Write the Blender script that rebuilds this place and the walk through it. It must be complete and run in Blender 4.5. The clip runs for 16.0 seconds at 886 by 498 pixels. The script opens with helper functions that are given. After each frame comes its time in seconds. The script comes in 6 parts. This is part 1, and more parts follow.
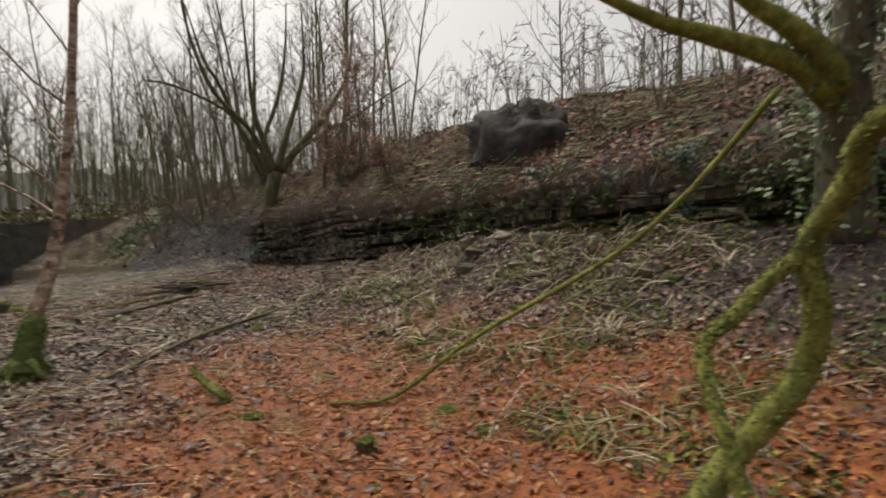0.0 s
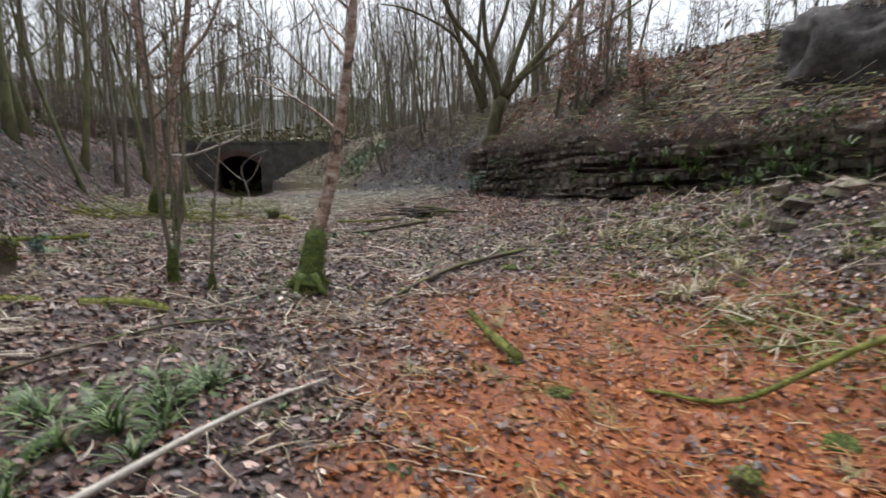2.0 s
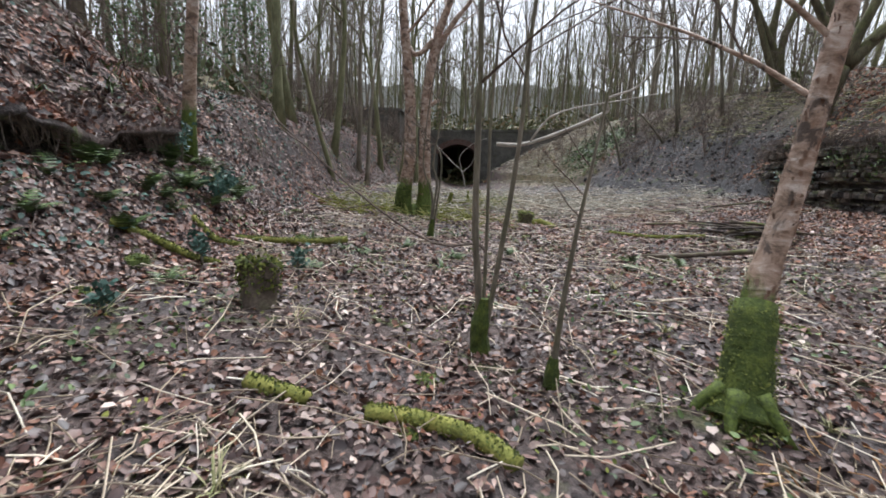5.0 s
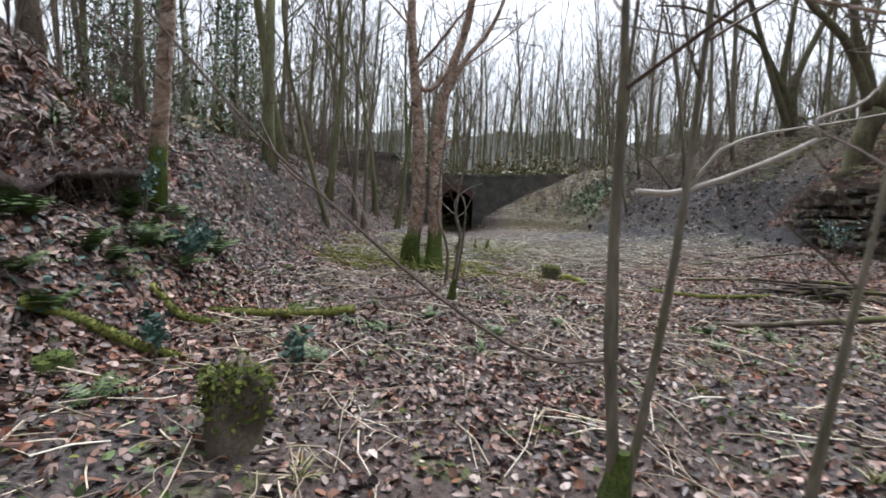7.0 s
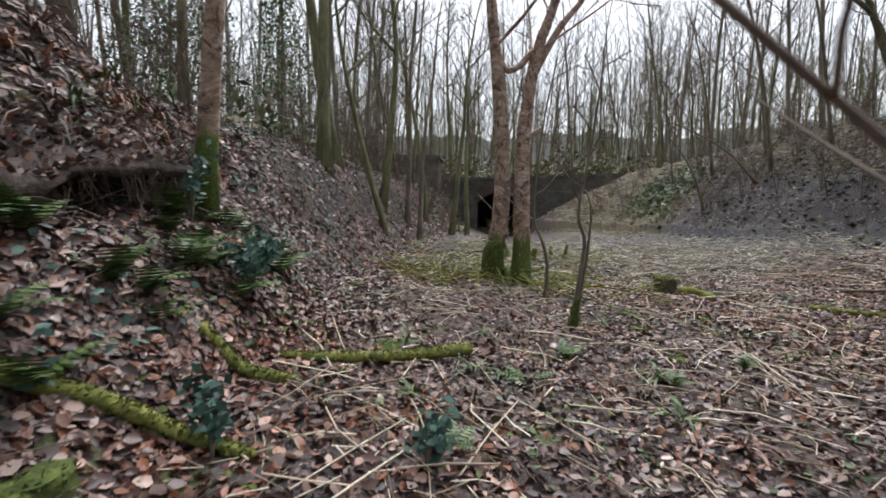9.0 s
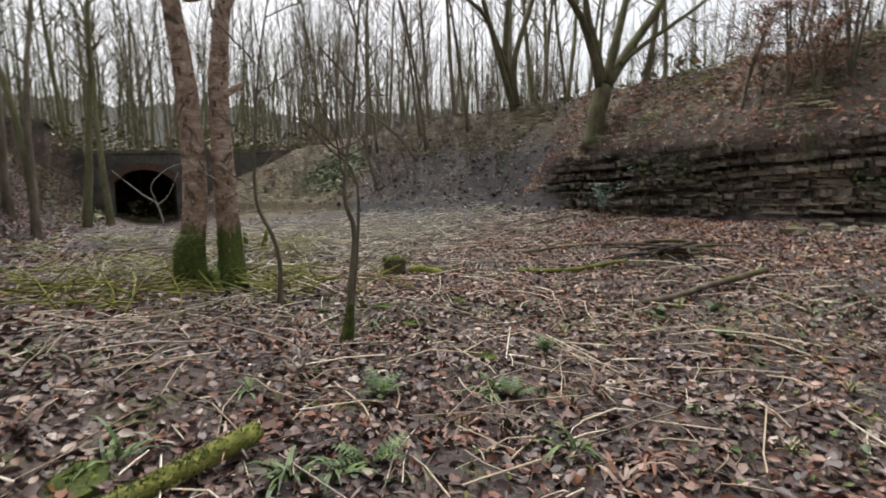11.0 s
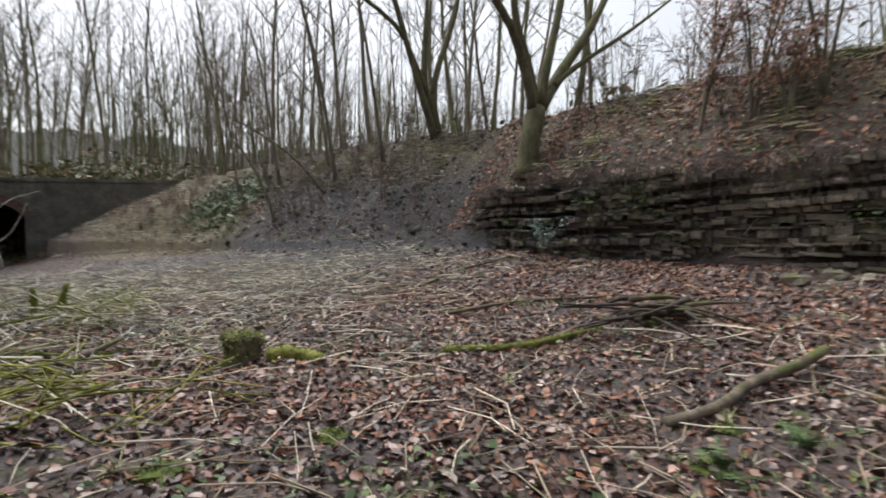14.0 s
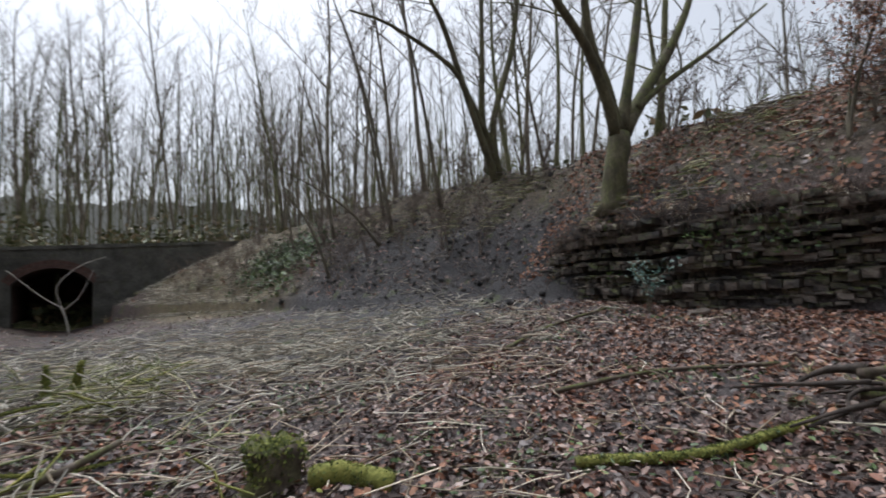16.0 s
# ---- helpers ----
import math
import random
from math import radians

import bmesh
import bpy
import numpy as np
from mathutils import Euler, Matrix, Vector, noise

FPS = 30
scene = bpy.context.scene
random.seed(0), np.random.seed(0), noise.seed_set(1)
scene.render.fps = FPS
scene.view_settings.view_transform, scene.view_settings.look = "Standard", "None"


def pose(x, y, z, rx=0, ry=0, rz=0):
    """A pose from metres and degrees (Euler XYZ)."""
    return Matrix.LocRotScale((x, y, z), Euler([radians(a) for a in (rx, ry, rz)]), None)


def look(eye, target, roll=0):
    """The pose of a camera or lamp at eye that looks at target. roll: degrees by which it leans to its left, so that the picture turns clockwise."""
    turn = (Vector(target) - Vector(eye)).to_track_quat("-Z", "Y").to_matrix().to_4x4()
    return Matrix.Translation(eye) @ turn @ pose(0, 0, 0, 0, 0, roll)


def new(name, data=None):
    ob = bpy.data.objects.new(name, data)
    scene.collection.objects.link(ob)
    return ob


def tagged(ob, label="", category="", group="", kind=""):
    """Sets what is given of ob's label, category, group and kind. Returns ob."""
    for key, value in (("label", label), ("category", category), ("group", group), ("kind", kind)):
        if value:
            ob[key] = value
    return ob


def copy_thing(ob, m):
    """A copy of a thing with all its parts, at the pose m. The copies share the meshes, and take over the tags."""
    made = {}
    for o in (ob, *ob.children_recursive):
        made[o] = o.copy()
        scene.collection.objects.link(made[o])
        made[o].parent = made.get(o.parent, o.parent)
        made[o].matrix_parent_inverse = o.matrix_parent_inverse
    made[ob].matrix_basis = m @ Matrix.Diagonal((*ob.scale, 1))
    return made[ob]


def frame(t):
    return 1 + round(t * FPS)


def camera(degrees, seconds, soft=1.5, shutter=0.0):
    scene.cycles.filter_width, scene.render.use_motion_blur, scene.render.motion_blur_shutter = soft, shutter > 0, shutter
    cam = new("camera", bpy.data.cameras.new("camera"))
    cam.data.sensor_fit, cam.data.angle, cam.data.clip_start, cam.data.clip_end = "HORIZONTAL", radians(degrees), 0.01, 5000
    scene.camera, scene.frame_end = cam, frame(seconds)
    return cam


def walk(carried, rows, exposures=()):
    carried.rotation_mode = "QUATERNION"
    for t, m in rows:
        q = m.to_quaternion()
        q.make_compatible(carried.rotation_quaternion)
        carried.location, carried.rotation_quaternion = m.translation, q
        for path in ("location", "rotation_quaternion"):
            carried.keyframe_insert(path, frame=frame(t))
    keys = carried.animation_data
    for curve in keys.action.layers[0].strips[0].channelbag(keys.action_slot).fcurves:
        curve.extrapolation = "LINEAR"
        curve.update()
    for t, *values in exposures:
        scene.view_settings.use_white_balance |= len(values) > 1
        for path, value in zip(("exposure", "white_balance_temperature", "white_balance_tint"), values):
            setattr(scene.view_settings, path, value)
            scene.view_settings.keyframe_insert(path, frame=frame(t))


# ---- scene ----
cam = camera(84.9, 16.0, soft=1.7, shutter=0.32)
PATH = [
    (0, (2.054, -5.085, 1.434), (3.379, -3.588, 1.381), -2.9),
    (0.5, (1.943, -4.722, 1.452), (3.023, -3.045, 1.318), -8.7),
    (1, (1.878, -4.368, 1.323), (2.8, -2.664, 0.824), -7.3),
    (1.5, (1.83, -3.777, 1.345), (2.821, -2.121, 0.82), 6.4),
    (2, (1.657, -3.373, 1.428), (2.322, -1.512, 1.122), 1.0),
    (2.5, (1.533, -2.722, 1.404), (2.07, -0.821, 1.097), -2.7),
    (3, (1.41, -1.972, 1.395), (1.474, 0.007, 1.113), -3.3),
    (3.2, (1.225, -1.67, 1.425), (1.09, 0.305, 1.138), -2.9),
    (5.3, (0.222, 0.158, 1.486), (0.145, 2.122, 1.114), 2.9),
    (5.5, (0.171, 0.363, 1.488), (0.133, 2.33, 1.134), 1.8),
    (6, (-0.012, 0.679, 1.545), (0.111, 2.649, 1.221), 2.3),
    (6.5, (-0.19, 0.966, 1.534), (0.001, 2.941, 1.283), 3.9),
    (7, (-0.335, 1.39, 1.514), (-0.377, 3.381, 1.324), 2.7),
    (7.5, (-0.611, 1.724, 1.446), (-0.717, 3.706, 1.199), 4.5),
    (8, (-0.946, 2.096, 1.445), (-1.165, 4.065, 1.171), 3.5),
    (8.2, (-1.035, 2.255, 1.419), (-1.3, 4.221, 1.161), 2.4),
    (10.3, (-1.83, 4.116, 1.418), (-1.253, 6.029, 1.33), -2.0),
    (10.5, (-1.905, 4.306, 1.423), (-1.116, 6.14, 1.31), -1.4),
    (11, (-1.935, 4.531, 1.424), (-0.842, 6.187, 1.173), -0.2),
    (11.5, (-1.644, 4.953, 1.366), (-0.416, 6.519, 1.163), -10.4),
    (12, (-1.403, 5.282, 1.386), (0.056, 6.633, 1.166), -4.6),
    (12.5, (-1.097, 5.643, 1.363), (0.454, 6.872, 1.075), -3.8),
    (13, (-0.669, 5.998, 1.339), (0.844, 7.289, 1.13), -2.1),
    (13.5, (-0.322, 6.445, 1.319), (1.132, 7.813, 1.198), 1.8),
    (14, (-0.021, 6.678, 1.373), (1.331, 8.15, 1.277), 0.1),
    (14.5, (0.23, 6.975, 1.376), (1.242, 8.694, 1.231), -3.9),
    (15, (0.412, 7.418, 1.293), (1.477, 9.111, 1.248), 2.8),
    (15.5, (0.61, 7.858, 1.313), (1.593, 9.594, 1.457), -1.5),
    (16, (0.715, 8.201, 1.342), (1.903, 9.805, 1.463), -2.1),
]
walk(cam, [(t, look(eye, target, roll)) for t, eye, target, roll in PATH],
     [(0.0, 0.2, 7200, 10), (2.0, 0.74, 6200, 10), (3.1, 0.69, 6050, 10), (4.2, 0.84, 6050, 10), (5.5, 1.03, 5950, 10), (8.0, 0.84, 6000, 10), (11.5, 0.7, 6600, 10), (14.0, 0.7, 6300, 10), (16.0, 0.34, 6000, 10)])

# ---- world and light: overcast winter day ----
world = bpy.data.worlds.new("overcast")
scene.world = world
world.use_nodes = True
wn, wl = world.node_tree.nodes, world.node_tree.links
wn.clear()
sky = wn.new("ShaderNodeTexSky")
sky.sky_type, sky.sun_disc = "NISHITA", False
sky.sun_elevation, sky.sun_rotation = radians(66), radians(8)
sky.air_density, sky.dust_density, sky.ozone_density = 1.0, 5.0, 1.0
pale = wn.new("ShaderNodeHueSaturation")
pale.inputs["Saturation"].default_value = 0.22
back = wn.new("ShaderNodeBackground")
back.inputs["Strength"].default_value = 0.135
wout = wn.new("ShaderNodeOutputWorld")
wl.new(sky.outputs[0], pale.inputs["Color"])
wl.new(pale.outputs[0], back.inputs["Color"])
wl.new(back.outputs[0], wout.inputs["Surface"])

sun_data = bpy.data.lights.new("sun", "SUN")
sun_data.energy, sun_data.angle, sun_data.color = 1.1, radians(50), (1.0, 0.97, 0.93)
sun = new("sun", sun_data)
sun.matrix_world = look((0, 0, 60), (-2.5, -17.6, 20))

# ---- noise for shaping ----
def lattice(ix, iy, seed):
    n = (ix.astype(np.int64) * 374761393 + iy.astype(np.int64) * 668265263 + seed * 1442695041) & 0xFFFFFFFF
    n = ((n ^ (n >> 13)) * 1274126177) & 0xFFFFFFFF
    return ((n ^ (n >> 16)) & 0xFFFF) / 65535.0


def vnoise(x, y, seed=0):
    """Smooth value noise in 0..1 with a cell of 1."""
    x, y = np.asarray(x, float), np.asarray(y, float)
    ix, iy = np.floor(x), np.floor(y)
    fx, fy = x - ix, y - iy
    fx, fy = fx * fx * (3 - 2 * fx), fy * fy * (3 - 2 * fy)
    a, b = lattice(ix, iy, seed), lattice(ix + 1, iy, seed)
    c, d = lattice(ix, iy + 1, seed), lattice(ix + 1, iy + 1, seed)
    return (a * (1 - fx) + b * fx) * (1 - fy) + (c * (1 - fx) + d * fx) * fy


def sstep(a, b, t):
    s = np.clip((t - a) / (b - a), 0, 1)
    return s * s * (3 - 2 * s)


# ---- the lie of the land ----
def right_toe(y):
    return np.interp(y, [-10, 14.5, 17, 20, 26, 33, 38.5, 45], [9.25, 9.25, 9.0, 8.3, 6.6, 4.3, 1.9, 1.9])


def right_crest(y):
    return np.interp(y, [-10, 14, 17, 21, 25, 35, 41], [12.0, 12.0, 12.5, 12.5, 12.2, 9.6, 8.2])


def ledge_foot(y):
    return np.interp(y, [-9, 0, 3, 5, 8, 13, 20, 30, 40], [1.4, 1.4, 1.2, 0.95, 0.68, 0.68, 0.7, 0.5, 0.4])


def ledge_top(y):
    return np.interp(y, [-9, -4, -1.4, 2, 5, 8, 11, 13.5, 15, 16.5], [2.15, 2.2, 2.3, 2.25, 2.3, 2.45, 2.45, 2.4, 2.25, 1.8])


def left_toe(y):
    return np.interp(y, [-10, 1.5, 3.5, 7, 8.8, 12.5, 30, 38, 45], [-3.7, -3.6, -2.9, -2.9, -3.4, -3.4, -3.9, -3.1, -3.1])


def bank_edge(y):
    """How far back from its toe the other bank is undercut."""
    return 1.35 + 0.4 * vnoise(y * 1.6, 0 * y + 3, 62) + 0.15 * vnoise(y * 4.5, 0 * y + 5, 63)


def land(x, y, rough=True):
    """Height of the ground."""
    x, y = np.asarray(x, float), np.asarray(y, float)
    foot = ledge_foot(y)
    floor = -0.36 * np.exp(-(((x - 4.2) / 2.6) ** 2 + ((y + 2.6) / 3.6) ** 2)) + 0.09 * np.clip(-x, 0, 3)
    floor = floor + foot * np.clip((x - 3.5) / 5.4, 0, 1) ** np.interp(y, [-1, 3, 7], [4.0, 2.4, 1.15])
    floor = floor + 0.03 * np.clip(y - 14, 0, 30) * np.exp(-((x - 2) / 6) ** 2) * 0.25
    floor = floor - 0.9 * sstep(20, 35, y) * np.exp(-((x + 0.4) / 3.0) ** 2)
    # bank behind the rock ledge
    toe, crest = right_toe(y), right_crest(y)
    top = np.interp(y, [-10, -2, 1, 8, 14, 18, 25, 35, 41], [3.8, 4.05, 4.45, 4.7, 4.65, 4.7, 4.95, 4.3, 4.0])
    u = np.clip((x - toe) / (crest - toe), 0, 1)
    step = 1 - sstep(14.4, 16.6, y)
    lip = ledge_top(y)
    stepped = foot + (lip - foot) * sstep(0.05, 0.15, u) + (top - lip) * np.clip((u - 0.15) / 0.85, 0, 1) ** 0.8
    line = foot + (top - foot) * (x - toe) / (crest - toe)
    soft = 0.55 + 0.5 * vnoise(y * 0.35, 0 * y, 65)
    spill = foot + 0.02 * (x - toe)
    apron = np.clip(0.5 + 0.5 * (line - spill) / soft, 0, 1)
    sloped = np.minimum(spill * (1 - apron) + line * apron + soft * 0.5 * apron * (1 - apron), top)
    bank = step * stepped + (1 - step) * sloped + 0.012 * np.clip(x - crest, 0, 40)
    z = np.where(x > toe, bank, np.minimum(floor, bank))
    z = np.where(step < 1, step * z + (1 - step) * (np.minimum(floor, foot) * (x <= toe) + foot * (x > toe) + sloped - spill + np.where(x > toe, spill - foot, 0) + 0.012 * np.clip(x - crest, 0, 40)), z)
    # bank on the other side, with an undercut lip
    d = left_toe(y) - x
    high = np.interp(y, [-10, 0, 10, 20, 34, 41], [3.2, 3.2, 2.95, 3.1, 3.0, 3.3])
    cut = sstep(1, 3.5, y) * (1 - sstep(7.6, 9.6, y))
    uneven = vnoise(y * 0.9, 0 * y, 61)
    edge = bank_edge(y)
    low = 0.5 * sstep(0, 1.25, d) + 0.45 * np.clip(d / 1.25, 0, 1) + 0.12 * uneven * sstep(0, 0.3, d) + (0.5 - 0.12 * uneven) * sstep(edge, edge + 0.1, d) + 1.25 * np.clip(d - edge - 0.05, 0, 1.5) + 0.25 * np.clip(d - edge - 1.55, 0, 4)
    even = 1.65 * sstep(0, 1.6, d) + (high - 1.95) * np.clip((d - 0.9) / 2.4, 0, 1) ** 0.8
    rise = cut * low + (1 - cut) * even + 0.05 * np.clip(d - 3.3, 0, 40) ** 0.8
    z = z + np.where(d > 0, rise, 0)
    # embankment across the end, over the bridge
    over = sstep(40.55, 40.95, y)
    hole = (np.abs(x + 0.6) < 2.1) & (y < 50)
    z = np.where((over > 0) & ~hole, z * (1 - over) + over * np.maximum(z, 3.45 + 0.02 * np.clip(y - 41, 0, 60)), z)
    # beyond the woods the land lies level
    far = sstep(60, 140, np.hypot(x - 2, y - 15))
    z = z * (1 - far) + far * 5.5
    if rough:
        amp = 0.4 + 0.8 * np.clip(np.abs(z - 0.2), 0, 1)
        bare = np.exp(-((x - 10) / 2.5) ** 2 - ((y - 21) / 6) ** 2)
        z = z + (amp + 1.3 * bare) * (0.16 * (vnoise(x * 0.9, y * 0.9, 1) - 0.5) + 0.09 * (vnoise(x * 2.3, y * 2.3, 2) - 0.5)
                       + 0.06 * (vnoise(x * 6, y * 6, 3) - 0.5))
    return z


def lie(x, y):
    return float(land(np.array([x]), np.array([y]))[0])

# ---- materials ----
def material(name):
    m = bpy.data.materials.new(name)
    m.use_nodes = True
    nt = m.node_tree
    nt.nodes.clear()
    out = nt.nodes.new("ShaderNodeOutputMaterial")
    shader = nt.nodes.new("ShaderNodeBsdfPrincipled")
    nt.links.new(shader.outputs[0], out.inputs["Surface"])
    return m, nt, shader


def tex(nt, scale, detail=4.0, rough=0.55, coords=None, stretch=None, distort=0.0):
    n = nt.nodes.new("ShaderNodeTexNoise")
    n.inputs["Scale"].default_value, n.inputs["Detail"].default_value = scale, detail
    n.inputs["Roughness"].default_value, n.inputs["Distortion"].default_value = rough, distort
    src = coords
    if src is None:
        src = nt.nodes.new("ShaderNodeNewGeometry").outputs["Position"]
    if stretch:
        mp = nt.nodes.new("ShaderNodeMapping")
        mp.inputs["Scale"].default_value = stretch
        nt.links.new(src, mp.inputs["Vector"])
        src = mp.outputs[0]
    nt.links.new(src, n.inputs["Vector"])
    return n.outputs["Fac"]


def ramp(nt, fac, stops, smooth=True):
    r = nt.nodes.new("ShaderNodeValToRGB")
    e = r.color_ramp.elements
    while len(e) < len(stops):
        e.new(0.5)
    for k, (p, c) in enumerate(stops):
        e[k].position, e[k].color = p, (*c, 1)
    nt.links.new(fac, r.inputs[0])
    return r.outputs[0]


def mix(nt, fac, a, b, kind="MIX"):
    m = nt.nodes.new("ShaderNodeMix")
    m.data_type, m.blend_type = "RGBA", kind
    for sock, v in ((m.inputs[0], fac), (m.inputs[6], a), (m.inputs[7], b)):
        if hasattr(v, "links"):
            nt.links.new(v, sock)
        else:
            sock.default_value = v if isinstance(v, (int, float)) else (*v, 1)
    return m.outputs[2]


def maths(nt, op, a, b=0.0, c=0.0):
    m = nt.nodes.new("ShaderNodeMath")
    m.operation = op
    for sock, v in zip(m.inputs, (a, b, c)):
        if hasattr(v, "links"):
            nt.links.new(v, sock)
        else:
            sock.default_value = v
    return m.outputs[0]


def bump(nt, shader, height, strength=0.5, distance=0.02):
    b = nt.nodes.new("ShaderNodeBump")
    b.inputs["Strength"].default_value, b.inputs["Distance"].default_value = strength, distance
    nt.links.new(height, b.inputs["Height"])
    nt.links.new(b.outputs[0], shader.inputs["Normal"])


def upward(nt):
    g = nt.nodes.new("ShaderNodeNewGeometry")
    s = nt.nodes.new("ShaderNodeSeparateXYZ")
    nt.links.new(g.outputs["Normal"], s.inputs[0])
    return s.outputs["Z"]


def simple(name, stops, scale, roughness=0.8, relief=0.4, distance=0.01, stretch=None, fine=None, moss=0.0, island=0.0, each=0.0):
    """A surface whose colour runs over stops by noise, with a finer grain on it."""
    m, nt, sh = material(name)
    oc = nt.nodes.new("ShaderNodeTexCoord").outputs["Object"]
    big = tex(nt, scale, 5, 0.6, oc, stretch)
    small = tex(nt, fine or scale * 6, 3, 0.6, oc, stretch)
    fac = maths(nt, "MULTIPLY_ADD", small, 0.35, maths(nt, "MULTIPLY", big, 0.65))
    if island:
        rnd = nt.nodes.new("ShaderNodeNewGeometry").outputs["Random Per Island"]
        fac = maths(nt, "ADD", fac, maths(nt, "MULTIPLY_ADD", rnd, island, -island / 2))
    if each:
        own = nt.nodes.new("ShaderNodeObjectInfo").outputs["Random"]
        fac = maths(nt, "ADD", fac, maths(nt, "MULTIPLY_ADD", own, each, -each / 2))
    col = ramp(nt, fac, stops)
    if moss:
        where = maths(nt, "MULTIPLY", sh_clip(nt, upward(nt), -0.2, 0.8), sh_clip(nt, tex(nt, 3.0, 4, 0.6), 0.62 - 0.3 * moss, 0.72 - 0.2 * moss))
        green = ramp(nt, small, [(0.3, (0.035, 0.05, 0.01)), (0.7, (0.16, 0.18, 0.03))])
        col = mix(nt, where, col, green)
    nt.links.new(col, sh.inputs["Base Color"])
    sh.inputs["Roughness"].default_value = roughness
    bump(nt, sh, fac, relief, distance)
    return m


def sh_clip(nt, v, lo, hi):
    r = nt.nodes.new("ShaderNodeMapRange")
    r.inputs[1].default_value, r.inputs[2].default_value = lo, hi
    nt.links.new(v, r.inputs[0])
    return r.outputs[0]


def ground_material():
    m, nt, sh = material("woodland_soil")
    geo = nt.nodes.new("ShaderNodeNewGeometry")
    sep = nt.nodes.new("ShaderNodeSeparateXYZ")
    nt.links.new(geo.outputs["Position"], sep.inputs[0])
    X, Y, Z = sep.outputs
    big, mid, fine = tex(nt, 0.6, 5), tex(nt, 4.0, 5, 0.65), tex(nt, 26.0, 4, 0.65)
    litter = ramp(nt, mix(nt, 0.6, mid, fine), [(0.3, (0.02, 0.015, 0.013)), (0.44, (0.05, 0.035, 0.03)), (0.56, (0.1, 0.07, 0.06)), (0.7, (0.2, 0.15, 0.125))])
    dark = ramp(nt, fine, [(0.3, (0.018, 0.017, 0.018)), (0.52, (0.05, 0.047, 0.049)), (0.72, (0.125, 0.115, 0.112))])
    ochre = ramp(nt, mix(nt, 0.5, mid, fine), [(0.3, (0.06, 0.014, 0.004)), (0.48, (0.23, 0.055, 0.009)), (0.68, (0.44, 0.135, 0.02))])
    grass = ramp(nt, mix(nt, 0.5, mid, fine), [(0.3, (0.03, 0.028, 0.013)), (0.48, (0.1, 0.08, 0.042)), (0.68, (0.23, 0.175, 0.1))])
    moss = ramp(nt, fine, [(0.3, (0.03, 0.05, 0.01)), (0.7, (0.13, 0.16, 0.03))])
    col = mix(nt, sh_clip(nt, big, 0.45, 0.6), litter, mix(nt, 0.6, litter, dark))
    # damp coal-dark spoil on the bank
    def blob(cx, cy, rx, ry):
        a = maths(nt, "DIVIDE", maths(nt, "SUBTRACT", X, cx), rx)
        b = maths(nt, "DIVIDE", maths(nt, "SUBTRACT", Y, cy), ry)
        r = maths(nt, "ADD", maths(nt, "MULTIPLY", a, a), maths(nt, "MULTIPLY", b, b))
        return maths(nt, "ADD", r, maths(nt, "MULTIPLY_ADD", mid, 1.1, -0.55))
    def inside(r, lo=1.25, hi=0.65):
        return sh_clip(nt, r, lo, hi)
    col = mix(nt, inside(blob(10.0, 21.5, 4.4, 9.0)), col, dark)
    col = mix(nt, inside(blob(6.5, 34.0, 3.6, 8.0)), col, grass)
    col = mix(nt, maths(nt, "MULTIPLY", inside(blob(4.7, -2.0, 2.7, 4.5), 1.3, 0.7), 0.95), col, ochre)
    col = mix(nt, maths(nt, "MULTIPLY", inside(blob(3.0, 20.0, 6.0, 8.0)), 0.6), col, dark)
    col = mix(nt, maths(nt, "MULTIPLY", sh_clip(nt, tex(nt, 1.7, 4), 0.58, 0.66), 0.6), col, moss)
    col = mix(nt, maths(nt, "MULTIPLY", sh_clip(nt, Z, 2.6, 3.8), 0.75), col, grass)
    nt.links.new(col, sh.inputs["Base Color"])
    wet = mix(nt, inside(blob(4.7, -2.0, 2.7, 4.5), 1.3, 0.7), (0.85, 0.85, 0.85), (0.5, 0.5, 0.5))
    nt.links.new(wet, sh.inputs["Roughness"])
    bump(nt, sh, maths(nt, "ADD", maths(nt, "MULTIPLY", mid, 0.5), fine), 0.9, 0.035)
    return m


def birch_material():
    m, nt, sh = material("birch_bark")
    oc = nt.nodes.new("ShaderNodeTexCoord").outputs["Object"]
    sep = nt.nodes.new("ShaderNodeSeparateXYZ")
    nt.links.new(oc, sep.inputs[0])
    plates = tex(nt, 4.2, 6, 0.72, oc, (1.1, 1.1, 0.8), 1.2)
    bands = tex(nt, 5.0, 6, 0.7, oc, (0.9, 0.9, 1.9), 0.8)
    bark = ramp(nt, bands, [(0.3, (0.07, 0.048, 0.036)), (0.42, (0.27, 0.18, 0.125)), (0.54, (0.42, 0.31, 0.24)), (0.68, (0.62, 0.54, 0.47))])
    bark = mix(nt, sh_clip(nt, plates, 0.54, 0.62), bark, (0.085, 0.06, 0.045))
    low = maths(nt, "ADD", sh_clip(nt, sep.outputs["Z"], 1.15, 0.5), maths(nt, "MULTIPLY_ADD", plates, 1.2, -0.65))
    green = ramp(nt, tex(nt, 40, 3, 0.6, oc), [(0.3, (0.025, 0.04, 0.006)), (0.7, (0.14, 0.19, 0.025))])
    col = mix(nt, sh_clip(nt, low, 0.35, 0.6), bark, green)
    nt.links.new(col, sh.inputs["Base Color"])
    sh.inputs["Roughness"].default_value = 0.75
    bump(nt, sh, maths(nt, "ADD", plates, bands), 0.8, 0.02)
    return m


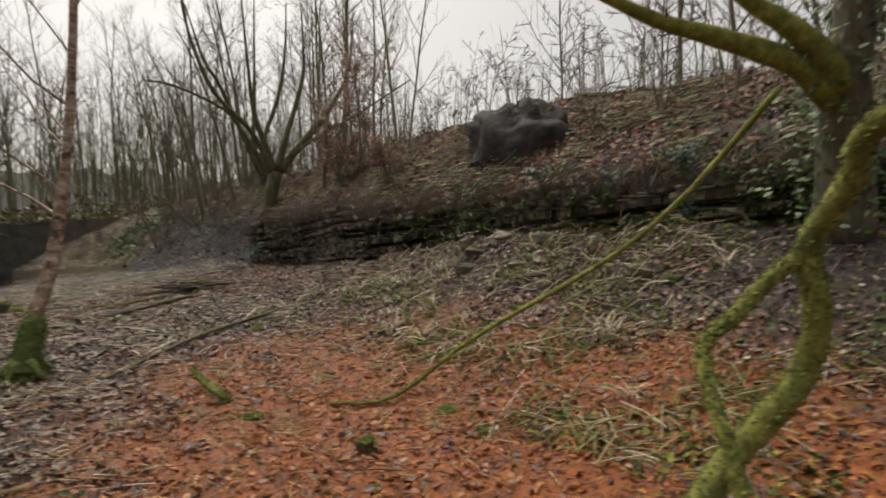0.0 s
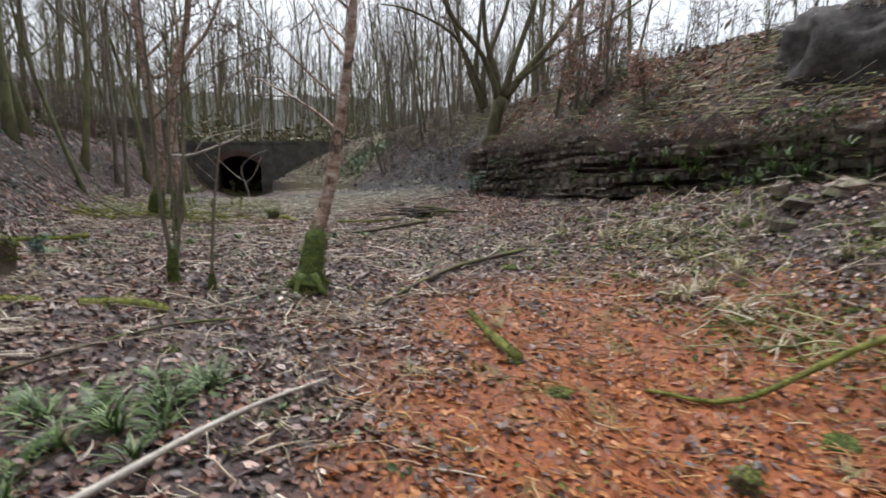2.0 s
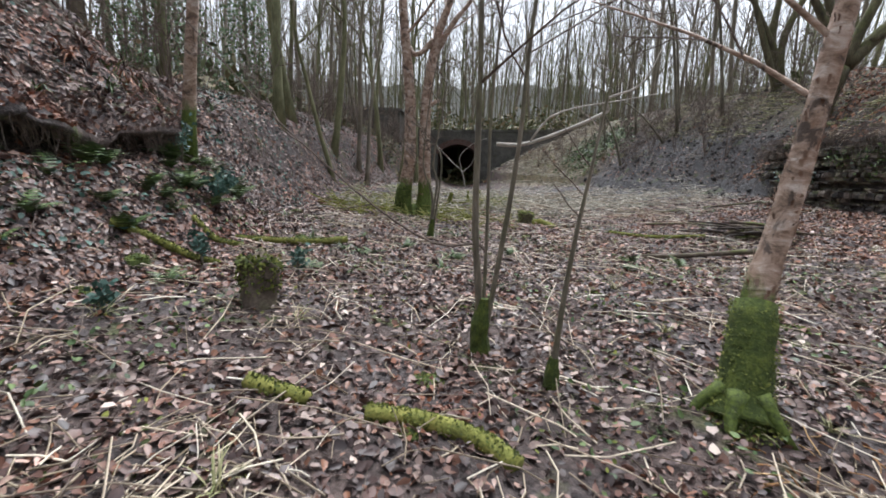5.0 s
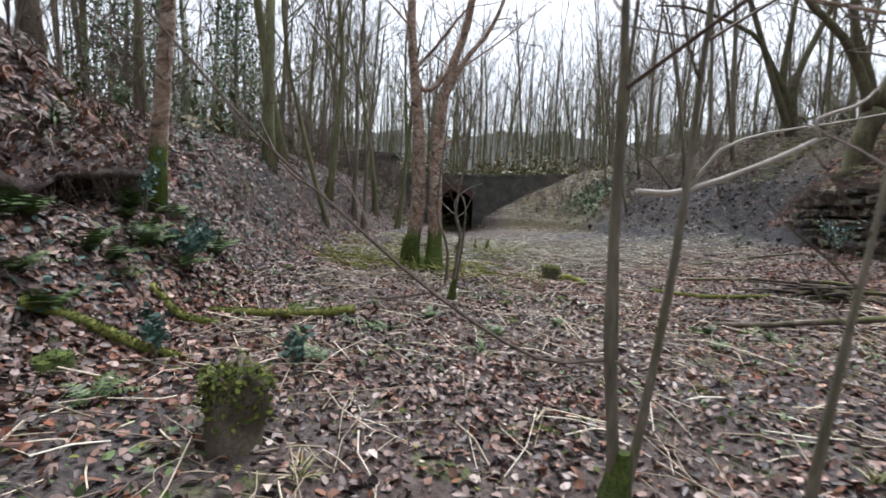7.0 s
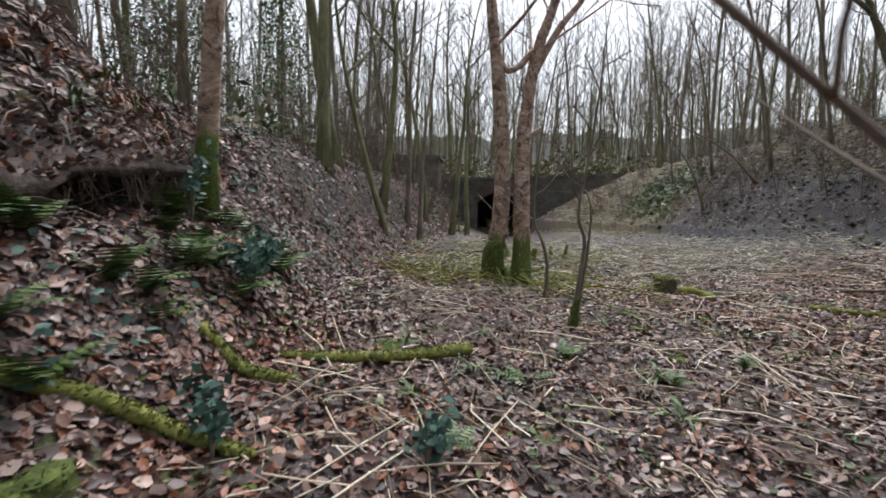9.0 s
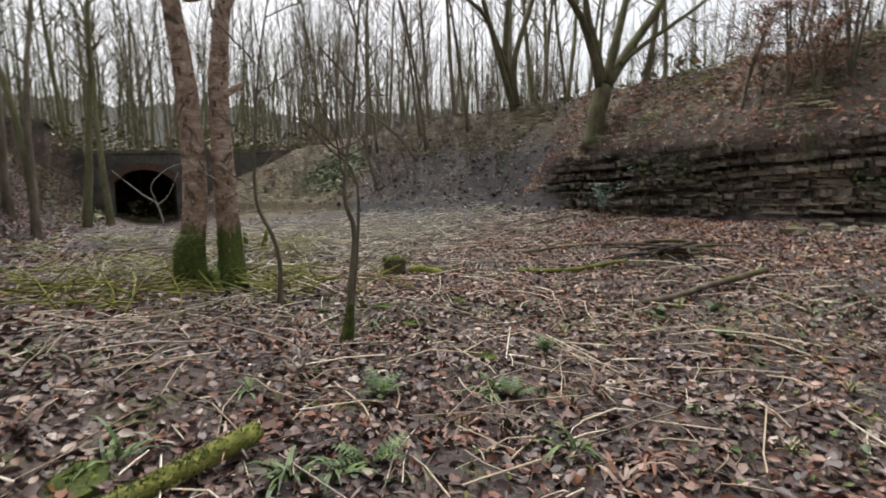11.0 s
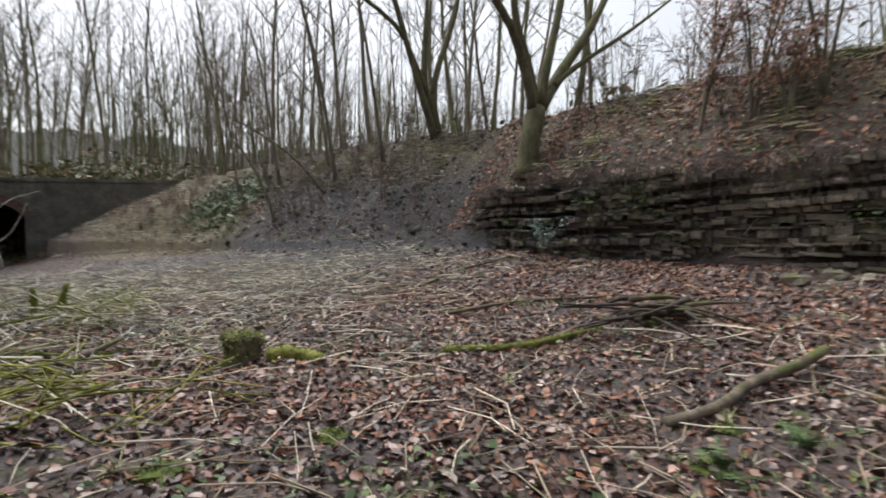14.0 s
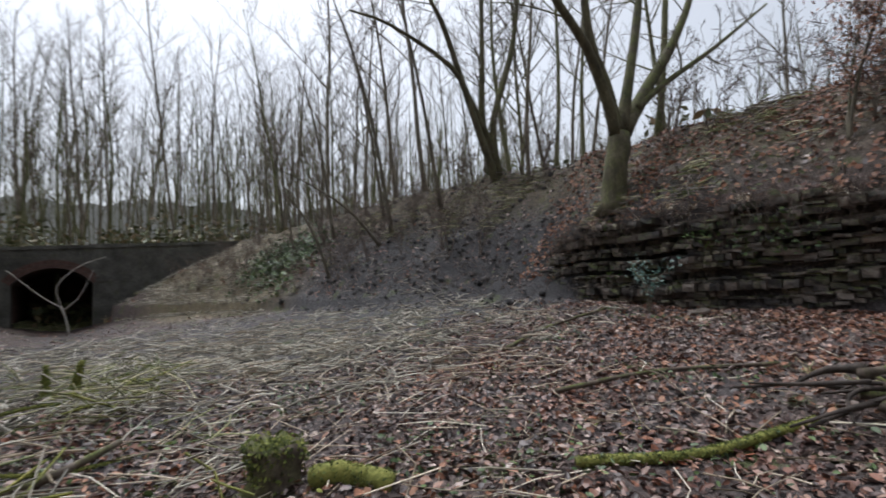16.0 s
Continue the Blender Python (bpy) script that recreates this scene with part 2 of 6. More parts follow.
def leaf_material(name, stops, gloss=0.5, patch=False, coarse=0.35):
    m, nt, sh = material(name)
    rnd = nt.nodes.new("ShaderNodeNewGeometry").outputs["Random Per Island"]
    col = ramp(nt, rnd, stops)
    if patch:
        col = mix(nt, maths(nt, "MULTIPLY", sh_clip(nt, tex(nt, 0.55, 5, 0.6), 0.48, 0.62), 0.75), col, mix(nt, 1.0, col, (1.0, 0.6, 0.42), "MULTIPLY"))
        col = mix(nt, maths(nt, "MULTIPLY", sh_clip(nt, tex(nt, 1.5, 4, 0.6), 0.5, 0.64), 0.7), col, mix(nt, 1.0, col, (0.42, 0.36, 0.36), "MULTIPLY"))
    grain = tex(nt, 60, 3)
    col = mix(nt, coarse, col, ramp(nt, grain, [(0.3, (0.03, 0.02, 0.015)), (0.7, (0.4, 0.3, 0.24))]), "OVERLAY")
    nt.links.new(col, sh.inputs["Base Color"])
    sh.inputs["Roughness"].default_value = gloss
    return m


SOIL = ground_material()
BIRCH = birch_material()
BARK = simple("grey_brown_bark", [(0.3, (0.05, 0.042, 0.032)), (0.5, (0.15, 0.13, 0.095)), (0.7, (0.3, 0.26, 0.2))], 6, 0.85, 0.7, 0.015, (1, 1, 0.25), moss=0.5)
FAR_BARK = simple("far_bark", [(0.3, (0.07, 0.06, 0.042)), (0.5, (0.18, 0.155, 0.115)), (0.7, (0.36, 0.31, 0.24))], 3, 0.9, 0.4, 0.015, (1, 1, 0.3))
TWIG = simple("twig_bark", [(0.3, (0.07, 0.052, 0.042)), (0.6, (0.17, 0.13, 0.105)), (0.8, (0.28, 0.22, 0.18))], 8, 0.85, 0.2)
MOSSY = simple("mossy_bark", [(0.3, (0.05, 0.055, 0.014)), (0.5, (0.18, 0.19, 0.038)), (0.66, (0.36, 0.34, 0.085)), (0.8, (0.18, 0.135, 0.08))], 7, 0.9, 0.8, 0.02, None, 45)
MOSS = simple("green_moss", [(0.3, (0.015, 0.026, 0.005)), (0.5, (0.055, 0.078, 0.013)), (0.7, (0.15, 0.18, 0.03))], 14, 0.95, 0.9, 0.02, None, 70)
DEADWOOD = simple("dead_wood", [(0.3, (0.035, 0.025, 0.02)), (0.5, (0.1, 0.075, 0.055)), (0.7, (0.22, 0.18, 0.14))], 7, 0.85, 0.6, 0.01, (1, 1, 1), moss=0.6)
PALEWOOD = simple("bleached_wood", [(0.3, (0.25, 0.22, 0.18)), (0.6, (0.52, 0.48, 0.42)), (0.8, (0.65, 0.6, 0.55))], 9, 0.7, 0.3)
STONE = simple("bedded_sandstone", [(0.28, (0.03, 0.026, 0.024)), (0.42, (0.11, 0.092, 0.078)), (0.54, (0.2, 0.165, 0.135)), (0.66, (0.29, 0.24, 0.19)), (0.82, (0.4, 0.34, 0.28))], 3.0, 0.75, 0.8, 0.02, (1, 1, 2), 22, 0.5, 0.3, 0.3)
MASONRY = simple("weathered_masonry", [(0.28, (0.035, 0.034, 0.03)), (0.5, (0.1, 0.096, 0.083)), (0.72, (0.2, 0.19, 0.165))], 1.2, 0.9, 0.6, 0.02, None, 10, 0.25)
BRICK = simple("red_brick", [(0.3, (0.035, 0.021, 0.018)), (0.5, (0.1, 0.055, 0.044)), (0.72, (0.18, 0.105, 0.085))], 4, 0.9, 0.5, 0.01, None, 25, 0.0, 0.35)
STRAW = leaf_material("dead_stalk", [(0.0, (0.22, 0.17, 0.11)), (0.35, (0.45, 0.37, 0.26)), (0.75, (0.66, 0.58, 0.45)), (1.0, (0.8, 0.75, 0.64))], 0.6, False, 0.12)
LEAF = leaf_material("fallen_leaf", [(0.0, (0.035, 0.024, 0.023)), (0.3, (0.1, 0.066, 0.06)), (0.5, (0.19, 0.132, 0.12)), (0.66, (0.31, 0.14, 0.07)), (0.76, (0.24, 0.17, 0.15)), (0.88, (0.36, 0.28, 0.245)), (0.96, (0.5, 0.42, 0.37)), (1.0, (0.68, 0.6, 0.54))], 0.42, True)
PEEL = leaf_material("birch_flake", [(0.0, (0.12, 0.075, 0.055)), (0.35, (0.27, 0.17, 0.12)), (0.65, (0.42, 0.31, 0.24)), (1.0, (0.6, 0.52, 0.45))], 0.7, False, 0.3)
OCHRE_STALK = leaf_material("rust_stained_stalk", [(0.0, (0.22, 0.09, 0.02)), (0.5, (0.42, 0.21, 0.06)), (0.85, (0.56, 0.36, 0.15)), (1.0, (0.66, 0.52, 0.32))], 0.6, False, 0.12)
OCHRE_LEAF = leaf_material("rust_stained_leaf", [(0.0, (0.06, 0.017, 0.006)), (0.35, (0.23, 0.058, 0.01)), (0.75, (0.4, 0.135, 0.021)), (1.0, (0.56, 0.27, 0.08))])
BEECH = leaf_material("dry_beech_leaf", [(0.0, (0.11, 0.042, 0.025)), (0.6, (0.33, 0.14, 0.072)), (1.0, (0.5, 0.28, 0.17))], 0.6)
FERN = leaf_material("fern_green", [(0.0, (0.03, 0.06, 0.018)), (0.5, (0.075, 0.14, 0.038)), (1.0, (0.16, 0.25, 0.07))], 0.5)
HOLLY = leaf_material("holly_leaf", [(0.0, (0.025, 0.07, 0.05)), (0.6, (0.06, 0.145, 0.115)), (1.0, (0.13, 0.25, 0.205))], 0.5)
GRASS = leaf_material("grass_blade", [(0.0, (0.1, 0.13, 0.035)), (0.5, (0.3, 0.31, 0.13)), (1.0, (0.55, 0.5, 0.32))], 0.7, False, 0.15)
EVERGREEN = leaf_material("evergreen_needles", [(0.0, (0.04, 0.08, 0.03)), (0.6, (0.09, 0.17, 0.065)), (1.0, (0.18, 0.28, 0.11))], 0.6)
UNDER = leaf_material("undergrowth_leaf", [(0.0, (0.05, 0.06, 0.02)), (0.5, (0.11, 0.13, 0.045)), (0.8, (0.22, 0.2, 0.1)), (1.0, (0.32, 0.22, 0.12))], 0.6, False, 0.2)
# distant woods paled towards grey: the air's haze is put into the base colour
HAZED_WOOD = simple("further_woods_painted_haze", [(0.3, (0.36, 0.37, 0.34)), (0.5, (0.48, 0.48, 0.46)), (0.7, (0.62, 0.62, 0.61))], 0.5, 1.0, 0.0, 0.01, (1, 1, 0.12), 4)
FUZZ = leaf_material("moss_fronds", [(0.0, (0.03, 0.042, 0.009)), (0.5, (0.1, 0.125, 0.022)), (1.0, (0.25, 0.27, 0.055))], 0.9, False, 0.1)
MOSS_BARK = simple("green_bark", [(0.3, (0.06, 0.06, 0.03)), (0.5, (0.15, 0.15, 0.075)), (0.7, (0.28, 0.27, 0.15))], 3, 0.9, 0.4, 0.015, (1, 1, 0.3))
OLIVE_BARK = simple("olive_bark", [(0.3, (0.03, 0.026, 0.017)), (0.5, (0.095, 0.083, 0.048)), (0.7, (0.2, 0.175, 0.1))], 6, 0.9, 0.7, 0.015, (1, 1, 0.3), moss=0.7)
GREY_STRAW = leaf_material("weathered_stalk", [(0.0, (0.13, 0.12, 0.095)), (0.4, (0.31, 0.29, 0.23)), (0.75, (0.5, 0.47, 0.39)), (1.0, (0.7, 0.66, 0.56))], 0.65, False, 0.12)
PALE_TWIG = simple("pale_twig", [(0.3, (0.12, 0.1, 0.085)), (0.6, (0.24, 0.21, 0.175)), (0.8, (0.36, 0.32, 0.27))], 8, 0.85, 0.2)
SPOIL = simple("coal_spoil", [(0.3, (0.012, 0.011, 0.011)), (0.5, (0.045, 0.041, 0.04)), (0.72, (0.12, 0.105, 0.098))], 5, 0.85, 0.6, 0.01, None, 30, 0.0, 0.4)
ROTTEN = simple("rotten_wood", [(0.3, (0.015, 0.012, 0.01)), (0.5, (0.05, 0.038, 0.03)), (0.75, (0.13, 0.1, 0.08))], 8, 0.85, 0.6, 0.01)

# ---- mesh helpers ----
def mesh_of(name, verts, faces, mat, smooth=False):
    me = bpy.data.meshes.new(name)
    me.from_pydata([tuple(v) for v in verts], [], [tuple(f) for f in faces])
    me.materials.append(mat)
    if smooth:
        me.polygons.foreach_set("use_smooth", [True] * len(me.polygons))
    me.update()
    return me


def part(name, mesh, parent=None, label="", place=None):
    ob = new(name, mesh)
    if parent is not None:
        ob.parent = parent
    if place is not None:
        ob.matrix_basis = place
    if label:
        ob["label"] = label
    return ob


def quick_mesh(name, verts, quads, mat):
    """A mesh of quads from arrays."""
    me = bpy.data.meshes.new(name)
    nv, nf = len(verts), len(quads)
    me.vertices.add(nv)
    me.vertices.foreach_set("co", np.asarray(verts, np.float32).ravel())
    me.loops.add(nf * 4)
    me.loops.foreach_set("vertex_index", np.asarray(quads, np.int32).ravel())
    me.polygons.add(nf)
    me.polygons.foreach_set("loop_start", np.arange(0, nf * 4, 4, dtype=np.int32))
    me.materials.append(mat)
    me.update(calc_edges=True)
    return me


class Shape:
    """Gathers vertices and faces for one mesh."""

    def __init__(self):
        self.v, self.f = [], []

    def tube(self, pts, radii, sides=6, knob=0.0, rng=None, cap=True):
        pts = [Vector(p) for p in pts]
        base = len(self.v)
        side = None
        for k, p in enumerate(pts):
            d = (pts[min(k + 1, len(pts) - 1)] - pts[max(k - 1, 0)])
            d = d.normalized() if d.length > 1e-9 else Vector((0, 0, 1))
            if side is None:
                side = d.orthogonal().normalized()
            side = (side - d * side.dot(d))
            side = side.normalized() if side.length > 1e-6 else d.orthogonal().normalized()
            up = d.cross(side)
            for s in range(sides):
                a = 2 * math.pi * s / sides
                r = radii[k] * (1 + (knob * (rng.random() - 0.5) * 2 if knob else 0))
                self.v.append(p + side * (r * math.cos(a)) + up * (r * math.sin(a)))
        for k in range(len(pts) - 1):
            for s in range(sides):
                a, b = base + k * sides + s, base + k * sides + (s + 1) % sides
                self.f.append((a, b, b + sides, a + sides))
        if cap:
            self.f.append(tuple(base + s for s in reversed(range(sides))))
            self.f.append(tuple(base + (len(pts) - 1) * sides + s for s in range(sides)))

    def box(self, lo, hi, jit=0.0, rng=None):
        base = len(self.v)
        for x in (lo[0], hi[0]):
            for y in (lo[1], hi[1]):
                for z in (lo[2], hi[2]):
                    j = [(rng.random() - 0.5) * 2 * jit if jit else 0 for _ in range(3)]
                    self.v.append((x + j[0], y + j[1], z + j[2]))
        for q in ((0, 1, 3, 2), (4, 6, 7, 5), (0, 4, 5, 1), (2, 3, 7, 6), (0, 2, 6, 4), (1, 5, 7, 3)):
            self.f.append(tuple(base + i for i in q))

    def mesh(self, name, mat, smooth=False):
        return mesh_of(name, self.v, self.f, mat, smooth)


def curve_points(ctrl, n):
    """Points along a smooth line through the control points."""
    c = [Vector(p) for p in ctrl]
    c = [c[0] * 2 - c[1]] + c + [c[-1] * 2 - c[-2]]
    out = []
    spans = len(c) - 3
    for k in range(n):
        s = min(k / (n - 1) * spans, spans - 1e-6)
        i, t = int(s), s - int(s)
        p0, p1, p2, p3 = c[i:i + 4]
        out.append(0.5 * (2 * p1 + (p2 - p0) * t + (2 * p0 - 5 * p1 + 4 * p2 - p3) * t * t + (3 * p1 - p0 - 3 * p2 + p3) * t ** 3))
    return out


# ---- ground ----
def spaced(segments):
    out = []
    for a, b, n in segments:
        out += list(np.linspace(a, b, n, endpoint=False))
    return np.array(out + [segments[-1][1]])


def build_ground():
    xs = spaced([(-900, -60, 8), (-60, -12, 24), (-12, -5, 24), (-5, 8.6, 120), (8.6, 10.2, 26), (10.2, 16, 36), (16, 60, 24), (60, 900, 8)])
    ys = spaced([(-900, -40, 8), (-40, -8, 20), (-8, 17, 210), (17, 40.4, 90), (40.4, 41.2, 8), (41.2, 70, 30), (70, 900, 10)])
    gx, gy = np.meshgrid(xs, ys)
    gz = land(gx, gy)
    v = np.stack([gx, gy, gz], -1).reshape(-1, 3)
    nx, ny = len(xs), len(ys)
    i = (np.arange(ny - 1)[:, None] * nx + np.arange(nx - 1)[None]).ravel()
    f = np.stack([i, i + 1, i + nx + 1, i + nx], -1)
    me = mesh_of("ground", v.tolist(), f.tolist(), SOIL, True)
    tagged(new("ground", me), "leaf-strewn woodland cutting floor with an orange wet patch", "ground", kind="structure")


build_ground()


# ---- bridge at the end of the cutting ----
def build_bridge():
    rng = random.Random(5)
    wall = tagged(new("wall_bridge"), "dark weathered masonry bridge wall with a low brick arch", "wall", kind="structure")
    cx, hw, spring, apex, y0, y1 = -0.6, 1.65, 1.75, 2.6, 40.0, 41.0
    n = 16
    rise = apex - spring
    radius = (hw * hw + rise * rise) / (2 * rise)
    cz = apex - radius
    a0 = math.asin(hw / radius)
    arc = [(cx + radius * math.sin(-a0 + 2 * a0 * k / n), cz + radius * math.cos(-a0 + 2 * a0 * k / n)) for k in range(n + 1)]
    top = lambda x: 3.5 + 0.045 * (x + 2)
    s = Shape()

    def prism(poly):
        b = len(s.v)
        m = len(poly)
        for y in (y0, y1):
            s.v.extend((x, y, z) for x, z in poly)
        s.f.append(tuple(b + k for k in range(m)))
        s.f.append(tuple(b + m + k for k in reversed(range(m))))
        for k in range(m):
            s.f.append((b + k, b + m + k, b + m + (k + 1) % m, b + (k + 1) % m))
    prism([(-6, -2.2), (cx - hw, -2.2), (cx - hw, spring), (cx - hw, top(cx - hw)), (-6, top(-6))])
    prism([(cx + hw, -2.2), (9.5, -2.2), (9.5, top(9.5)), (cx + hw, top(cx + hw)), (cx + hw, spring)])
    for (xa, za), (xb, zb) in zip(arc, arc[1:]):
        prism([(xa, za), (xb, zb), (xb, top(xb)), (xa, top(xa))])
    part("masonry", s.mesh("masonry", MASONRY), wall)
    ring = []
    for k in range(34):
        q0, q1 = -a0 + 2 * a0 * k / 34, -a0 + 2 * a0 * (k + 0.86) / 34
        for r0, r1 in ((radius + 0.01, radius + 0.2), (radius + 0.22, radius + 0.42)):
            b = Shape()
            for y in (y0 - 0.03 - rng.random() * 0.02, y0 + 0.2):
                for q, r in ((q0, r0), (q1, r0), (q1, r1), (q0, r1)):
                    b.v.append((cx + r * math.sin(q), y, cz + r * math.cos(q)))
            b.f = [(0, 1, 2, 3), (7, 6, 5, 4), (0, 4, 5, 1), (1, 5, 6, 2), (2, 6, 7, 3), (3, 7, 4, 0)]
            part("brick", b.mesh("brick", BRICK), wall)
    x = -6.0
    while x < 9.3:
        w = 0.5 + rng.random() * 0.35
        c = Shape()
        c.box((x, y0 - 0.1, top(x + w / 2) + 0.003), (x + w - 0.015, y1 + 0.05, top(x + w / 2) + 0.17 + rng.random() * 0.04), 0.012, rng)
        part("coping_stone", c.mesh("coping_stone", MASONRY), wall)
        x += w
    # courses of facing blocks on the wall
    face = Shape()
    z = -1.7
    while z < 3.3:
        h = 0.2 + rng.random() * 0.06
        x = -6.0 + rng.random() * 0.3
        while x < 9.2:
            w = 0.35 + rng.random() * 0.35
            mid = x + w / 2
            d = abs(mid - cx)
            crown = cz + math.sqrt(max((radius + 0.45) ** 2 - d * d, 0)) if d < hw + 0.45 else -9
            if z > crown and (d > hw + 0.25 or z > spring + 0.3) and z + h < top(mid):
                face.box((x, y0 - 0.02 - rng.random() * 0.03, z), (x + w - 0.012, y0 + 0.05, z + h - 0.012), 0.008, rng)
            x += w
        z += h
    tagged(part("facing_blocks", face.mesh("facing_blocks", MASONRY), wall), kind="stuff")
    vault = Shape()
    inner = [(cx - hw, -2.0)] + arc + [(cx + hw, -2.0)]
    for y in (y1, 50.0):
        vault.v.extend((x, y, z) for x, z in inner)
    m = len(inner)
    vault.f = [(k, k + 1, m + k + 1, m + k) for k in range(m - 1)] + [tuple(m + k for k in range(m))]
    part("vault", vault.mesh("vault", BRICK), wall)
    deck = Shape()
    deck.box((-2.9, 40.95, 2.95), (1.7, 50.6, 3.5), 0.0)
    tagged(part("deck", deck.mesh("deck", SOIL), wall), "grassed earth over the bridge")
    # abutment block beside the arch
    ab = tagged(new("wall_abutment"), "dark square masonry block above the bank", "wall", kind="structure")
    s = Shape()
    s.box((-9.0, 37.0, 0.5), (-5.0, 39.9, 4.75), 0.05, rng)
    part("masonry", s.mesh("block", MASONRY), ab)
    s = Shape()
    s.box((-9.15, 36.85, 4.75), (-4.85, 39.95, 4.97), 0.04, rng)
    part("coping", s.mesh("coping", MASONRY), ab)


build_bridge()


# ---- trees ----
def wander(rng, start, direction, length, steps, bend, lift):
    pts, d = [Vector(start)], Vector(direction).normalized()
    for _ in range(steps):
        d = (d + Vector((rng.uniform(-bend, bend), rng.uniform(-bend, bend), rng.uniform(-bend, bend) * 0.6 + lift))).normalized()
        pts.append(pts[-1] + d * (length / steps))
    return pts


def fork(rng, wood, twigs, pts, radius, depth, spread, many, lift=0.06, reach=0.45, fat=1.0):
    """Branches off a limb, and twigs off the branches."""
    total = sum((b - a).length for a, b in zip(pts, pts[1:]))
    for k in range(many):
        s = 0.25 + 0.75 * (k + rng.random()) / many
        i = min(int(s * (len(pts) - 1)), len(pts) - 2)
        t = s * (len(pts) - 1) - i
        p = pts[i].lerp(pts[i + 1], t)
        along = (pts[i + 1] - pts[i]).normalized()
        out = Vector((rng.gauss(0, 1), rng.gauss(0, 1), rng.gauss(0, 0.6)))
        out = (out - along * out.dot(along)).normalized()
        d = along * (1 - spread) + out * spread
        length = total * reach * (1.15 - 0.7 * s) * rng.uniform(0.6, 1.2)
        r = radius * (1 - 0.7 * s) * rng.uniform(0.4, 0.6)
        if depth == 0:
            line = wander(rng, p, d, length, 3, 0.25, lift)
            twigs.tube(line, [max(r, 0.0055 * fat), max(r * 0.8, 0.005 * fat), max(r * 0.55, 0.004 * fat), 0.0025 * fat], 3, cap=False)
        else:
            line = wander(rng, p, d, length, 4, 0.2, lift)
            (wood if depth > 1 else twigs).tube(line, [max(r * (1 - 0.18 * q), 0.008 * fat) for q in range(5)], 4 if depth > 1 else 3, cap=False)
            fork(rng, wood, twigs, line, max(r, 0.006), depth - 1, spread, 4 if depth > 1 else 5, lift, 0.6, fat)


def wood_tree(rng, height, radius, lean, limbs=14, subs=5, ends=3, fat=1.0):
    """Slender drawn-up tree of a close stand: straight stem, rising limbs, fine twigs."""
    wood, twigs = Shape(), Shape()
    pts = wander(rng, (0, 0, -0.3), (lean[0], lean[1], 1), height, 9, 0.07, 0.05)
    wood.tube(pts, [radius * (1.3 if q == 0 else 1 - 0.9 * (q / 9)) + 0.008 * fat for q in range(10)], 6, 0.05, rng)
    twist = rng.uniform(0, 6.28)

    def grow(base, way, length, r, level):
        n = (3, 2, 1)[level]
        line = wander(rng, base, way, length, n, (0.16, 0.2, 0.0)[level], 0.1)
        (wood if level == 0 else twigs).tube(line, [max(r * (1 - 0.8 * q / n), 0.003 * fat) for q in range(n + 1)], 3, cap=False)
        if level == 2:
            return
        for j in range(subs if level == 0 else ends):
            q = 0.25 + 0.75 * (j + rng.random()) / (subs if level == 0 else ends)
            i = min(int(q * n), n - 1)
            p = line[i].lerp(line[i + 1], q * n - i)
            turn = Vector((rng.gauss(0, 1), rng.gauss(0, 1), rng.gauss(0.2, 0.5))).normalized()
            d = (line[i + 1] - line[i]).normalized() * 0.8 + turn * 0.6
            grow(p, d, length * rng.uniform(0.3, 0.6), max(r * 0.42, 0.0045 * fat), level + 1)
    for k in range(limbs):
        s = 0.3 + 0.68 * (k + rng.random()) / limbs
        i = min(int(s * 9), 8)
        p = pts[i].lerp(pts[i + 1], s * 9 - i)
        az = twist + k * 2.4 + rng.uniform(-0.4, 0.4)
        up = rng.uniform(0.7, 1.5)
        grow(p, (math.cos(az), math.sin(az), up), height * rng.uniform(0.13, 0.26) * (1.25 - 0.7 * s), radius * (1 - 0.8 * s) * 0.5 + 0.006 * fat, 0)
    return wood, twigs


def plain_tree(rng, height, radius, stems=1, lean=(0, 0), first=0.25, limbs=12, depth=1, spread=0.6, fat=1.0):
    wood, twigs = Shape(), Shape()
    for k in range(stems):
        az = rng.uniform(0, 6.28)
        out = 0.0 if stems == 1 else rng.uniform(0.14, 0.42)
        d = Vector((lean[0] + out * math.cos(az + k), lean[1] + out * math.sin(az + k), 1))
        h = height * rng.uniform(0.8, 1.0)
        n = 10
        pts = wander(rng, (0, 0, -0.25), d, h, n, 0.1, 0.04)
        r = radius * (1 if stems == 1 else rng.uniform(0.6, 0.9))
        radii = [r * (1.35 if q == 0 else (1 - 0.85 * (q / n) ** 0.9)) + 0.006 * fat for q in range(n + 1)]
        wood.tube(pts, radii, 8, 0.06, rng)
        cut = max(1, int(first * n))
        fork(rng, wood, twigs, pts[cut:], r, depth, spread, limbs, 0.07, 0.36, fat)
    return wood, twigs


def tree_thing(name, wood, twigs, bark, twig_mat, place, label, category="tree", group=""):
    t = tagged(new(name), label, category, group)
    t.matrix_basis = place
    part("trunk", wood.mesh("trunk", bark, True), t)
    if twigs is not None and twigs.v:
        part("crown", twigs.mesh("crown", twig_mat), t)
    return t


